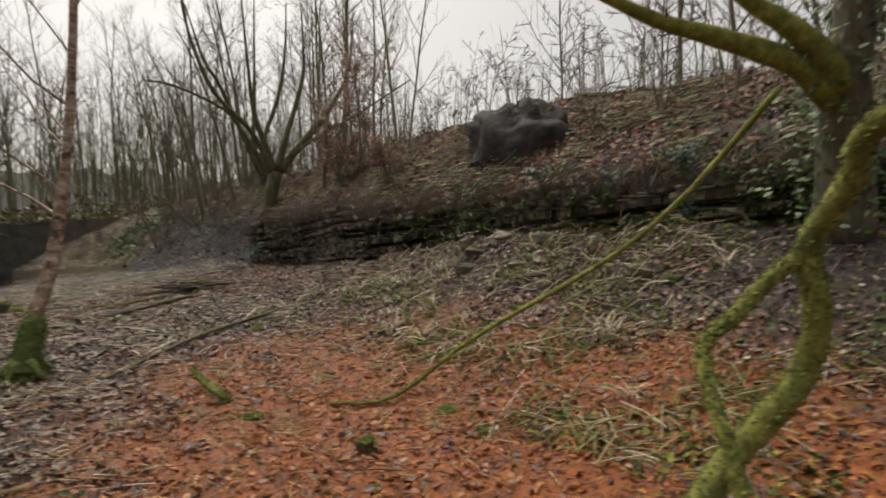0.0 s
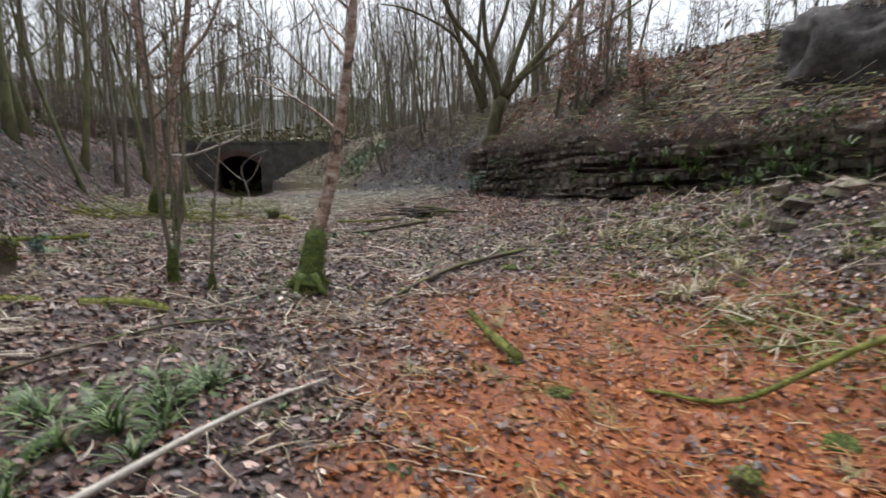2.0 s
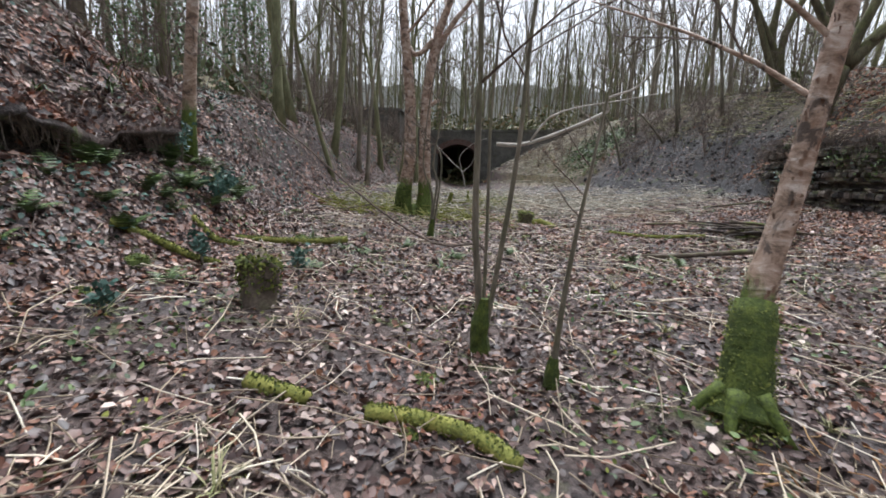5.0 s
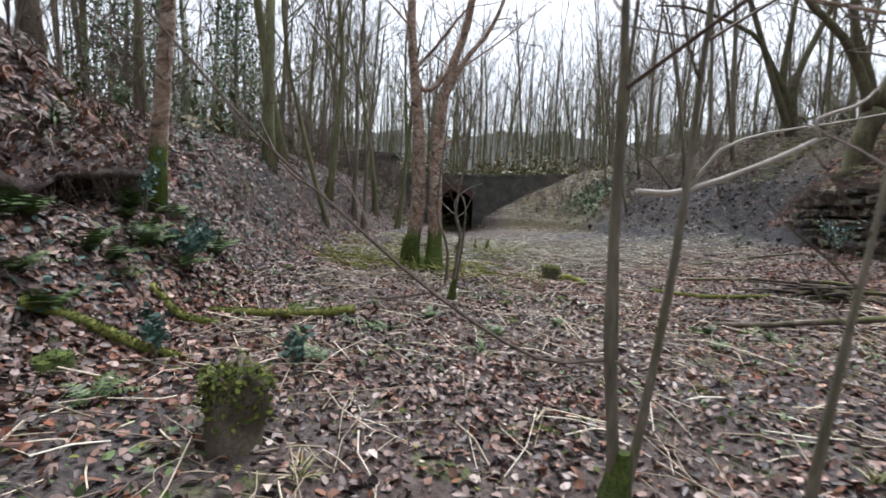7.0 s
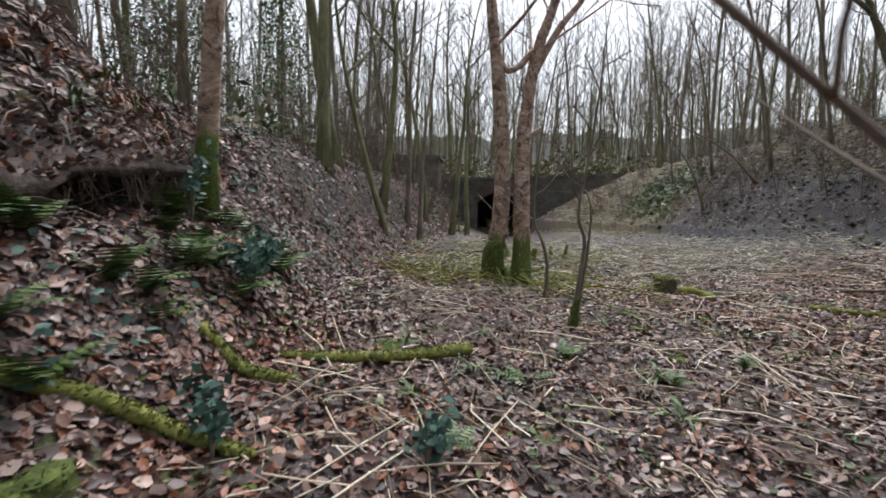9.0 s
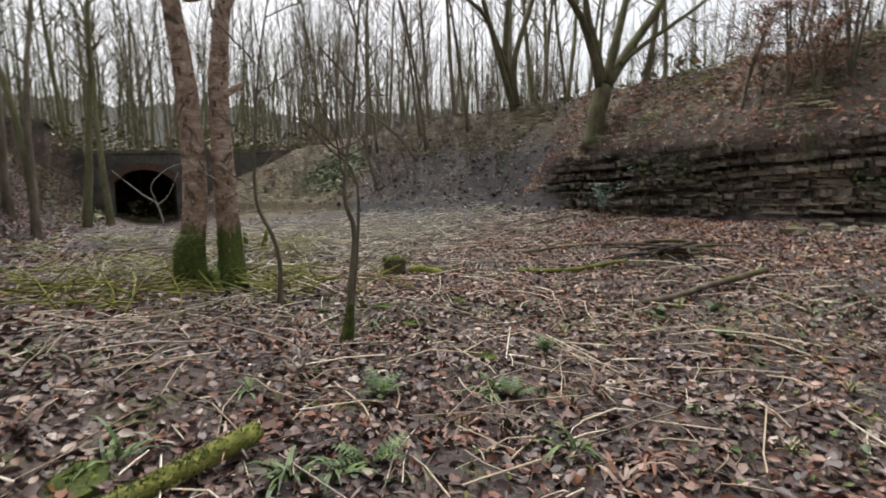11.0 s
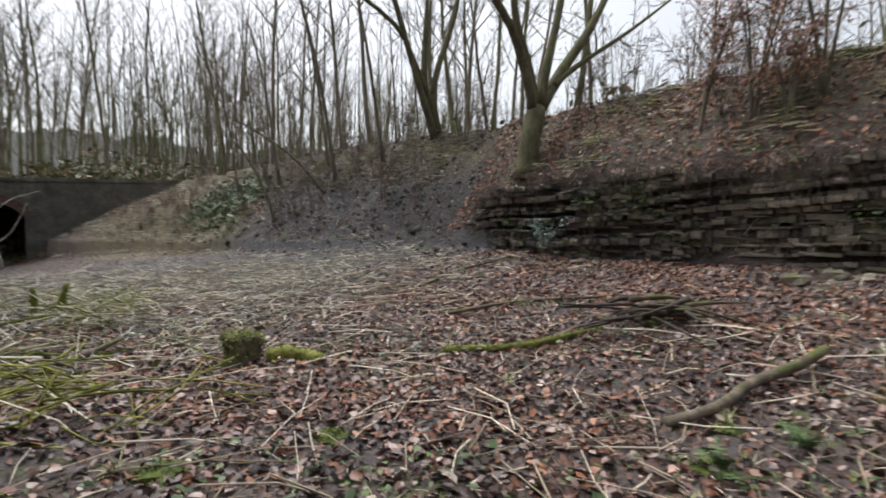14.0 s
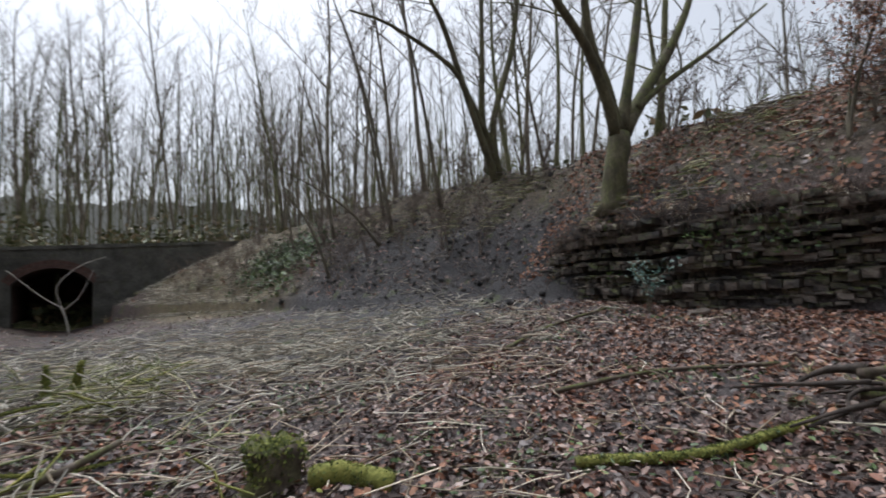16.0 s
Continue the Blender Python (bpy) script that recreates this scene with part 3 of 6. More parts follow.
def woods():
    """Bare trees on both banks and behind the bridge."""
    rng = random.Random(11)
    kinds, thin = [], []
    for k in range(10):
        w, t = wood_tree(rng, rng.uniform(16, 21), rng.uniform(0.09, 0.16), (rng.uniform(-0.1, 0.1), rng.uniform(-0.1, 0.1)), 15, 6, 4, 1.3)
        kinds.append((w.mesh("trunk", (FAR_BARK, MOSS_BARK, BARK, FAR_BARK, MOSS_BARK)[k % 5], True), t.mesh("crown", (TWIG, PALE_TWIG)[k % 2])))
        thin.append(wood_tree(rng, rng.uniform(17, 23), rng.uniform(0.09, 0.15), (rng.uniform(-0.08, 0.08), rng.uniform(-0.08, 0.08)), 13, 4, 3, 2.6))
    firsts = {}

    def spread(count, pick, apart, taken):
        spots, tries = [], 0
        while len(spots) < count and tries < 9000:
            tries += 1
            x, y = pick()
            if all((x - a) ** 2 + (y - b) ** 2 > apart for a, b in spots + taken):
                spots.append((x, y))
        return spots

    def near():
        q = rng.random()
        if q < 0.5:
            return rng.uniform(-16, 26), rng.uniform(42.5, 56)
        if q < 0.7:
            return rng.uniform(13.2, 26), rng.uniform(-10, 42)
        return rng.uniform(-16, -6.2), rng.uniform(-5, 42)

    def far():
        q = rng.random()
        if q < 0.62:
            return rng.uniform(-45, 60), rng.uniform(56, 95)
        if q < 0.72:
            return rng.uniform(26, 55), rng.uniform(-20, 60)
        if q < 0.93:
            return rng.uniform(-45, -16), rng.uniform(-15, 56)
        return rng.uniform(-16, 24), rng.uniform(-40, -16)
    spots = spread(86, near, 1.1, [])
    for x, y in spots:
        k = rng.randrange(len(kinds))
        m = pose(x, y, lie(x, y), rng.uniform(-3, 3), rng.uniform(-3, 3), rng.uniform(0, 360)) @ Matrix.Scale(rng.uniform(0.8, 1.15), 4)
        if k not in firsts:
            t = tagged(new("tree"), "slender bare winter tree among the woodland", "tree", "bare woodland trees")
            part("trunk", kinds[k][0], t)
            part("crown", kinds[k][1], t)
            t.matrix_basis = m
            firsts[k] = t
        else:
            copy_thing(firsts[k], Matrix.Identity(4)).matrix_basis = m
    # the deeper wood, past counting
    stems_v, stems_f, crown_v, crown_f = [], [], [], []
    parts = [[(np.array([tuple(p) for p in s.v]), np.array([q for q in s.f if len(q) == 4])) for s in pair] for pair in thin]
    for x, y in spread(225, far, 1.5, []):
        pair = rng.choice(parts)
        m = np.array((pose(x, y, lie(x, y), rng.uniform(-3, 3), rng.uniform(-3, 3), rng.uniform(0, 360)) @ Matrix.Scale(rng.uniform(0.85, 1.15), 4)))
        for (v, f), vs, fs in zip(pair, (stems_v, crown_v), (stems_f, crown_f)):
            fs.append(f + sum(len(q) for q in vs))
            vs.append(v @ m[:3, :3].T + m[:3, 3])
    deep = tagged(new("far_wood"), "dense bare trees of the deeper wood", "trees", kind="stuff")
    part("trunks", quick_mesh("trunks", np.concatenate(stems_v), np.concatenate(stems_f), FAR_BARK), deep)
    part("crowns", quick_mesh("crowns", np.concatenate(crown_v), np.concatenate(crown_f), PALE_TWIG), deep)


def distance():
    """Line of further woods with haze painted into its colour, and the low growth under the trees."""
    rng = np.random.default_rng(17)
    n = 420
    a = np.linspace(0, 2 * np.pi, n, endpoint=False)
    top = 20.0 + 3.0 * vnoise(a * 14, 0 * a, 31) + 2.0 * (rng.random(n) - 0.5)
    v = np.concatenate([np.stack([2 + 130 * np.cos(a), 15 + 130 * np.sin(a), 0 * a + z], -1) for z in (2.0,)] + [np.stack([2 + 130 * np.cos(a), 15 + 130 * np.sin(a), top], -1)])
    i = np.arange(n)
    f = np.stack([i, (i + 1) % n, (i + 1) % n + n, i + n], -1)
    tagged(new("backdrop", quick_mesh("backdrop", v, f, HAZED_WOOD)), "further woodland backdrop, its haze painted in as pale grey", "backdrop", kind="structure")
    x, y = [], []
    for x0, x1, y0, y1, k in ((-30, 40, 42, 75, 30000), (14.5, 34, -12, 44, 5500), (-30, -7, -8, 44, 7500)):
        x.append(rng.uniform(x0, x1, k))
        y.append(rng.uniform(y0, y1, k))
    x, y = np.concatenate(x), np.concatenate(y)
    keep = vnoise(x * 0.35, y * 0.35, 33) > 0.42
    x, y = x[keep], y[keep]
    h = 0.2 + np.where(y > 50, 4.0, 2.0) * rng.random(len(x)) ** 1.5 * vnoise(x * 0.35, y * 0.35, 33)
    p = np.stack([x, y, land(x, y) + h], -1)
    d = rng.normal(0, 1, p.shape)
    d /= np.linalg.norm(d, axis=1, keepdims=True)
    e = np.cross(d, rng.normal(0, 1, p.shape))
    e /= np.linalg.norm(e, axis=1, keepdims=True)
    s = rng.uniform(0.1, 0.3, len(x))[:, None]
    v = np.stack([p - d * s, p + e * s * 0.5, p + d * s, p - e * s * 0.5], 1).reshape(-1, 3)
    f = np.arange(len(v)).reshape(-1, 4)
    tagged(new("understorey", quick_mesh("understorey", v, f, UNDER)), "low holly, bramble and ivy under the trees", "undergrowth", kind="stuff")


def far_stems():
    """Stand of thin bare trees too far off to count."""
    rng = np.random.default_rng(19)
    k = 2000
    ang, rad = rng.uniform(0, 2 * np.pi, k), np.sqrt(rng.uniform(48 ** 2, 105 ** 2, k))
    x, y = 2 + rad * np.cos(ang), 15 + rad * np.sin(ang)
    keep = (y > 58) | (np.abs(x - 2) > 26)
    x, y = x[keep], y[keep]
    foot = np.stack([x, y, land(x, y, False) - 0.3], -1)
    tall = rng.uniform(15, 23, len(x))
    lean = np.stack([rng.normal(0, 0.05, len(x)), rng.normal(0, 0.05, len(x)), np.ones(len(x))], -1)
    tip = foot + lean * tall[:, None]
    ends = [(foot, tip, rng.uniform(0.08, 0.17, len(x)))]
    for _ in range(9):
        q = rng.uniform(0.25, 0.85, len(x))
        a = rng.uniform(0, 2 * np.pi, len(x))
        b = foot + (tip - foot) * q[:, None]
        L = tall * rng.uniform(0.14, 0.32, len(x)) * (1.1 - 0.5 * q)
        out = np.stack([np.cos(a) * 0.5, np.sin(a) * 0.5, rng.uniform(0.6, 1.1, len(x))], -1)
        e = b + out * L[:, None]
        ends.append((b, e, rng.uniform(0.025, 0.05, len(x))))
        for _ in range(1):
            c = b + (e - b) * rng.uniform(0.3, 0.9, len(x))[:, None]
            ends.append((c, c + (out + rng.normal(0, 0.45, out.shape)) * (L * 0.5)[:, None], np.full(len(x), 0.014)))
    p = np.concatenate([e[0] for e in ends])
    t = np.concatenate([e[1] for e in ends])
    r = np.concatenate([e[2] for e in ends])[:, None]
    mid = (p + t) / 2 + rng.normal(0, 0.025, p.shape) * np.linalg.norm(t - p, axis=1, keepdims=True)
    ring = []
    for c, s in ((p, 1.0), (mid, 0.7), (t, 0.25)):
        for g in (0.0, 2.094, 4.189):
            ring.append(c + np.stack([np.cos(g) * r[:, 0] * s, np.sin(g) * r[:, 0] * s, 0 * r[:, 0]], -1))
    v = np.stack(ring, 1).reshape(-1, 3)
    i = np.arange(len(p))[:, None] * 9
    f = np.concatenate([i + [a + j, a + (j + 1) % 3, a + 3 + (j + 1) % 3, a + 3 + j] for a in (0, 3) for j in range(3)], 0)
    tagged(new("far_trees", quick_mesh("far_trees", v, f, MOSS_BARK)), "grey-green stand of thin bare trees further off", "woodland", kind="stuff")


woods()
distance()
far_stems()


# ---- named trees and dead wood ----
def radii_for(n, r0, r1, flare=0.0):
    return [r0 + (r1 - r0) * (k / (n - 1)) + flare * max(0.0, 1 - k / (n - 1) * 7) ** 2 for k in range(n)]


def stem(shape, rng, ctrl, r0, r1, n=14, sides=9, flare=0.0, knob=0.06):
    pts = curve_points(ctrl, n)
    shape.tube(pts, radii_for(n, r0, r1, flare), sides, knob, rng)
    return pts


def local(points, origin):
    return [Vector(p) - Vector(origin) for p in points]


def peel(rng, tree, line, r0, r1, first, last, many):
    """Curling flakes of bark standing off a birch stem."""
    s = Shape()
    n = len(line)
    for _ in range(many):
        q = rng.uniform(first, last) * (n - 1)
        k = min(int(q), n - 2)
        p = line[k].lerp(line[k + 1], q - k)
        r = (r0 + (r1 - r0) * q / (n - 1)) * 1.02
        a, w, h = rng.uniform(0, 6.283), rng.uniform(0.1, 0.3), rng.uniform(0.012, 0.05)
        lift = rng.uniform(0.004, 0.03)
        b = len(s.v)
        for z, up in ((-h, 0.0), (0.0, lift * 0.3), (h, lift)):
            for g in (a, a + w):
                s.v.append(p + Vector((math.cos(g) * (r + up), math.sin(g) * (r + up), z + rng.uniform(-0.01, 0.01))))
        s.f += [(b, b + 1, b + 3, b + 2), (b + 2, b + 3, b + 5, b + 4)]
    tagged(part("peeling_bark", s.mesh("peeling_bark", PEEL), tree, "curling pale and rusty bark flakes"), kind="stuff")


def mossy_birch():
    rng = random.Random(21)
    o = (2.08, 2.78, lie(2.08, 2.78) - 0.02)
    wood, twigs = Shape(), Shape()
    pts = stem(wood, rng, [(-0.02, -0.08, -0.15), (0.0, -0.02, 0.12), (0.13, 0.24, 0.7), (0.31, 0.4, 1.25), (0.48, 0.5, 2.1), (0.68, 0.56, 3.6), (0.85, 0.6, 6.0), (1.0, 0.7, 9.5)], 0.12, 0.035, 28, 14, 0.11, 0.07)
    fork(rng, wood, twigs, pts[11:], 0.07, 2, 0.6, 12, 0.03, 0.3)
    for a in (0.3, 1.7, 2.9, 4.0, 5.2):
        wood.tube(curve_points([(0.1 * math.cos(a), 0.1 * math.sin(a), 0.2), (0.24 * math.cos(a), 0.24 * math.sin(a), 0.06), (0.34 * math.cos(a + 0.2), 0.34 * math.sin(a + 0.2), -0.06)], 6), [0.07, 0.055, 0.045, 0.035, 0.022, 0.01], 6, 0.08, rng)
    t = tree_thing("birch_tree", wood, twigs, BIRCH, TWIG, pose(*o), "leaning birch with peeling bark and a moss-covered base", "tree")
    peel(rng, t, pts, 0.12, 0.035, 0.14, 0.62, 150)
    sleeve = Shape()
    sl = curve_points([(-0.02, -0.05, 0.02), (0.02, 0.03, 0.2), (0.13, 0.24, 0.7)], 9)
    sleeve.tube(sl, [0.215, 0.185, 0.165, 0.155, 0.15, 0.146, 0.142, 0.138, 0.118], 14, 0.09, rng)
    boot = part("moss", sleeve.mesh("moss", MOSS, True), t, "thick green moss sleeve")
    fuzz = Shape()
    for _ in range(2600):
        q = rng.random() ** 1.2 * 7.99
        k = int(q)
        a = rng.uniform(0, 6.283)
        p = sl[k].lerp(sl[k + 1], q - k)
        rr = [0.235, 0.2, 0.178, 0.165, 0.158, 0.152, 0.148, 0.142, 0.12][k] * rng.uniform(0.96, 1.1)
        leaf_quad(fuzz, rng, p + Vector((rr * math.cos(a), rr * math.sin(a), rng.gauss(0, 0.01))), rng.uniform(0.01, 0.03))
    tagged(part("moss_fronds", fuzz.mesh("moss_fronds", FUZZ), boot), kind="stuff")


def twin_sapling():
    rng = random.Random(22)
    o = Vector((0.45, 3.5, lie(0.45, 3.5)))
    wood, twigs = Shape(), Shape()
    a = stem(wood, rng, local([(0.46, 3.5, 0.0), (0.42, 3.5, 0.55), (0.37, 3.5, 1.0), (0.35, 3.5, 1.8), (0.33, 3.52, 2.5), (0.25, 3.6, 4.0), (0.2, 3.7, 6.2)], (*o.xy, 0)), 0.031, 0.012, 16, 8, 0.02)
    b = stem(wood, rng, local([(0.47, 3.5, 0.02), (0.54, 3.5, 0.55), (0.61, 3.5, 1.15), (0.66, 3.52, 1.7), (0.69, 3.52, 2.45), (0.85, 3.6, 4.2), (1.0, 3.7, 5.6)], (*o.xy, 0)), 0.024, 0.009, 16, 8, 0.015)
    c = stem(wood, rng, local([(0.47, 3.56, 0.02), (0.47, 3.7, 0.9), (0.45, 3.8, 1.9), (0.5, 3.8, 3.0), (0.5, 3.9, 4.6)], (*o.xy, 0)), 0.017, 0.007, 12, 7, 0.01)
    for line, r in ((a, 0.03), (b, 0.024), (c, 0.018)):
        fork(rng, wood, twigs, line[6:], r, 1, 0.6, 7, 0.03, 0.28)
    arch = curve_points(local([(0.46, 3.48, 0.82), (0.38, 3.5, 0.87), (0.06, 3.5, 0.86), (-0.4, 3.5, 1.12), (-0.85, 3.5, 1.48), (-1.2, 3.5, 1.78), (-1.7, 3.5, 2.3), (-2.1, 3.5, 2.7)], (*o.xy, 0)), 22)
    twigs.tube(arch, radii_for(22, 0.011, 0.004), 5)
    fork(rng, twigs, twigs, arch[4:], 0.008, 0, 0.5, 8, 0.05, 0.16)
    t = tree_thing("sapling", wood, twigs, BARK, TWIG, pose(*o), "twin-stemmed bare sapling with a moss tuft at its foot", "sapling")
    sleeve = Shape()
    sleeve.tube(curve_points(local([(0.46, 3.5, -0.02), (0.45, 3.49, 0.2), (0.47, 3.49, 0.45)], (*o.xy, 0)), 6), [0.085, 0.078, 0.07, 0.068, 0.055, 0.035], 9, 0.16, rng)
    part("moss", sleeve.mesh("moss", MOSS), t, "green moss tuft")
    pale = Shape()
    main = stem(pale, rng, local([(0.5, 3.66, 1.62), (0.72, 3.7, 1.63), (1.07, 3.7, 1.77), (1.32, 3.7, 1.9)], (*o.xy, 0)), 0.016, 0.012, 9, 6)
    stem(pale, rng, local([(1.32, 3.7, 1.9), (1.305, 3.7, 1.99), (1.46, 3.7, 2.05), (1.58, 3.72, 2.15), (1.66, 3.72, 2.35)], (*o.xy, 0)), 0.012, 0.004, 9, 6)
    stem(pale, rng, local([(0.75, 3.7, 1.64), (0.88, 3.7, 1.83), (1.1, 3.72, 1.92), (1.4, 3.75, 1.98), (1.7, 3.8, 2.05)], (*o.xy, 0)), 0.009, 0.003, 9, 5)
    br = part("broken_branch", pale.mesh("broken_branch", PALEWOOD, True), t, "pale snapped branch hung across the stem")
    # thin moss-footed stem beside it
    o2 = Vector((0.94, 3.05, lie(0.94, 3.05)))
    w2, t2 = Shape(), Shape()
    line = stem(w2, rng, local([(0.94, 3.05, -0.05), (0.98, 3.05, 0.64), (1.02, 3.05, 1.07), (1.09, 3.06, 1.6), (1.2, 3.1, 2.4)], (*o2.xy, 0)), 0.024, 0.006, 12, 7, 0.015)
    fork(rng, w2, t2, line[4:], 0.012, 0, 0.6, 6, 0.03, 0.3)
    s2 = tree_thing("sapling", w2, t2, BARK, TWIG, pose(*o2), "single thin bare sapling stem with mossy foot", "sapling")
    m2 = Shape()
    m2.tube([Vector((0, 0, -0.02)), Vector((0.0, 0, 0.1)), Vector((0.012, 0, 0.22))], [0.065, 0.05, 0.03], 8, 0.2, rng)
    part("moss", m2.mesh("moss", MOSS), s2)


def lump(rng, rx, ry, rz, rings=7, seg=12, rough=0.18, seed=0):
    """An uneven dome."""
    s = Shape()
    for k in range(rings):
        a = (k / (rings - 1)) * math.pi * 0.5
        for j in range(seg):
            b = 2 * math.pi * j / seg
            d = 1 + rough * (rng.random() - 0.5) * 2
            s.v.append((rx * math.cos(a) * math.cos(b) * d, ry * math.cos(a) * math.sin(b) * d, rz * (math.sin(a) * d) - 0.06 * (k == 0)))
    for k in range(rings - 1):
        for j in range(seg):
            a, b = k * seg + j, k * seg + (j + 1) % seg
            s.f.append((a, b, b + seg, a + seg))
    return s


def blades(rng, n, length, width, spread=0.7, droop=0.9, segs=4):
    """Arching strap leaves out of one root."""
    s = Shape()
    for _ in range(n):
        az = rng.uniform(0, 6.283)
        L, w = length * rng.uniform(0.55, 1.1), width * rng.uniform(0.7, 1.2)
        out, side = Vector((math.cos(az), math.sin(az), 0)), Vector((-math.sin(az), math.cos(az), 0))
        p, tilt = Vector((rng.uniform(-1, 1), rng.uniform(-1, 1), 0)) * length * 0.12, rng.uniform(0.2, 0.2 + spread)
        base = len(s.v)
        for k in range(segs + 1):
            q = k / segs
            half = w * 0.5 * (1 - q ** 2.2) * (0.5 + 1.1 * min(q * 2.5, 0.5)) + 0.0008
            s.v += [p - side * half, p + side * half]
            ang = tilt + droop * q
            p = p + (out * math.sin(ang) + Vector((0, 0, 1)) * math.cos(ang)) * (L / segs)
        for k in range(segs):
            a = base + 2 * k
            s.f.append((a, a + 1, a + 3, a + 2))
    return s


def frond_fern(rng, n, length):
    """Fronds with paired leaflets."""
    s = Shape()
    for _ in range(n):
        az = rng.uniform(0, 6.283)
        out, side = Vector((math.cos(az), math.sin(az), 0)), Vector((-math.sin(az), math.cos(az), 0))
        p, tilt, L = Vector((0, 0, 0)), rng.uniform(0.35, 0.9), length * rng.uniform(0.6, 1.1)
        steps = 9
        for k in range(steps):
            q = k / steps
            ang = tilt + 1.0 * q
            step = (out * math.sin(ang) + Vector((0, 0, 1)) * math.cos(ang)) * (L / steps)
            reach = L * 0.24 * math.sin(math.pi * (0.12 + 0.86 * q))
            for sg in (-1, 1):
                b = len(s.v)
                tip = p + side * (sg * reach) + step * 0.8 - Vector((0, 0, 0.12 * reach))
                s.v += [p, p + step * 0.85, tip + step * 0.2, tip]
                s.f.append((b, b + 1, b + 2, b + 3))
            p = p + step
    return s


def mossy_stumps():
    rng = random.Random(23)
    def stump(x, y, h, r, label, mossy=1.0, lean=(0, 0)):
        t = tagged(new("tree_stump"), label, "stump")
        t.matrix_basis = pose(x, y, lie(x, y) - 0.03)
        w = Shape()
        pts = [Vector((lean[0] * q, lean[1] * q, h * q - 0.08 * (1 - q))) for q in (0, 0.12, 0.3, 0.55, 0.8, 1)]
        seg, rings = 22, 10
        def ring_point(q, j, grow=1.0):
            b = 2 * math.pi * j / seg
            n1 = noise.noise(Vector((math.cos(b) * 1.3 + x, math.sin(b) * 1.3 + y, q * 2.0)))
            n2 = noise.noise(Vector((math.cos(b) * 3.5 + y, math.sin(b) * 3.5 + x, q * 5.0)))
            rr = r * grow * (1 + 0.55 * (1 - q) ** 4 + 0.42 * n1 + 0.22 * n2)
            top = h * (1 + 0.3 * noise.noise(Vector((math.cos(b) * 1.8 + x, math.sin(b) * 1.8, 7.0))))
            return (lean[0] * q + rr * math.cos(b), lean[1] * q + rr * math.sin(b), top * q - 0.08 * (1 - q))
        for k in range(rings):
            w.v += [ring_point(k / (rings - 1), j) for j in range(seg)]
        w.v += [(lean[0], lean[1], h * 0.82)]
        for k in range(rings - 1):
            for j in range(seg):
                a, b = k * seg + j, k * seg + (j + 1) % seg
                w.f.append((a, b, b + seg, a + seg))
        w.f += [((rings - 1) * seg + j, (rings - 1) * seg + (j + 1) % seg, rings * seg) for j in range(seg)]
        part("wood", w.mesh("wood", DEADWOOD, True), t, "dark rotting wood")
        fuzz = Shape()
        for _ in range(int(1500 * mossy)):
            q, j = 1 - 0.5 * rng.random() ** 1.5, rng.uniform(0, seg)
            p = Vector(ring_point(q, j, 1.04))
            if rng.random() < 0.45:
                p = Vector((lean[0], lean[1], 0)).lerp(Vector((p.x, p.y, 0)), math.sqrt(rng.random())) + Vector((0, 0, h * 0.93))
            leaf_quad(fuzz, rng, p + Vector((rng.gauss(0, 0.012), rng.gauss(0, 0.012), rng.gauss(0, 0.015))), rng.uniform(0.02, 0.05))
        if fuzz.v:
            tagged(part("moss", fuzz.mesh("moss", FUZZ), t, "shaggy green moss cap"), kind="stuff")
        return t
    stump(-1.52, 3.95, 0.46, 0.15, "rotten tree stump capped with bright green moss", 1.0, (0.03, 0))
    stump(1.68, 11.5, 0.34, 0.16, "dark low tree stump with a mossy side", 0.6, (0.05, 0.05))
    stump(4.2, -1.55, 0.14, 0.07, "small mossy stub in the orange wet ground", 0.1)


def log(name, ctrl, r0, r1, mat, label, category="log", sides=9, n=12, knob=0.09, moss_strip=False, seed=0):
    rng = random.Random(seed + 100)
    o = Vector(ctrl[0])
    s = Shape()
    pts = curve_points(local(ctrl, o), n)
    s.tube(pts, radii_for(n, r0, r1), sides, knob * 1.5, rng)
    t = tagged(new(name), label, category)
    t.matrix_basis = pose(*o)
    part("wood", s.mesh("wood", mat, True), t)
    if mat is MOSSY:
        rad, fuzz = radii_for(n, r0, r1), Shape()
        total = sum((b - a).length for a, b in zip(pts, pts[1:]))
        for _ in range(int(min(2600, 500 * total + 9000 * total * max(r0, r1)))):
            k = rng.randrange(n - 1)
            d = (pts[k + 1] - pts[k]).normalized()
            out = Vector((rng.gauss(0, 1), rng.gauss(0, 1), rng.gauss(0.7, 1)))
            out = (out - d * out.dot(d)).normalized()
            leaf_quad(fuzz, rng, pts[k].lerp(pts[k + 1], rng.random()) + out * rad[k] * rng.uniform(0.9, 1.15), rng.uniform(0.012, 0.032))
        tagged(part("moss", fuzz.mesh("moss", FUZZ), t, "shaggy yellow-green moss"), kind="stuff")
    if moss_strip and mat is not MOSSY:
        for _ in range(moss_strip):
            k = rng.randrange(1, n - 2)
            p = pts[k]
            pad = lump(rng, max(r0, 0.03) * 1.9, max(r0, 0.03) * 1.1, max(r0, 0.03) * 0.7, 5, 10, 0.25)
            d = pts[k + 1] - pts[k]
            part("moss", pad.mesh("moss", MOSS, True), t, "", pose(p.x, p.y, p.z + radii_for(n, r0, r1)[k] * 0.55, 0, 0, math.degrees(math.atan2(d.y, d.x))))
    return t


def on_ground(points, up):
    return [(x, y, lie(x, y) + u) for (x, y), u in zip(points, up if isinstance(up, (list, tuple)) else [up] * len(points))]


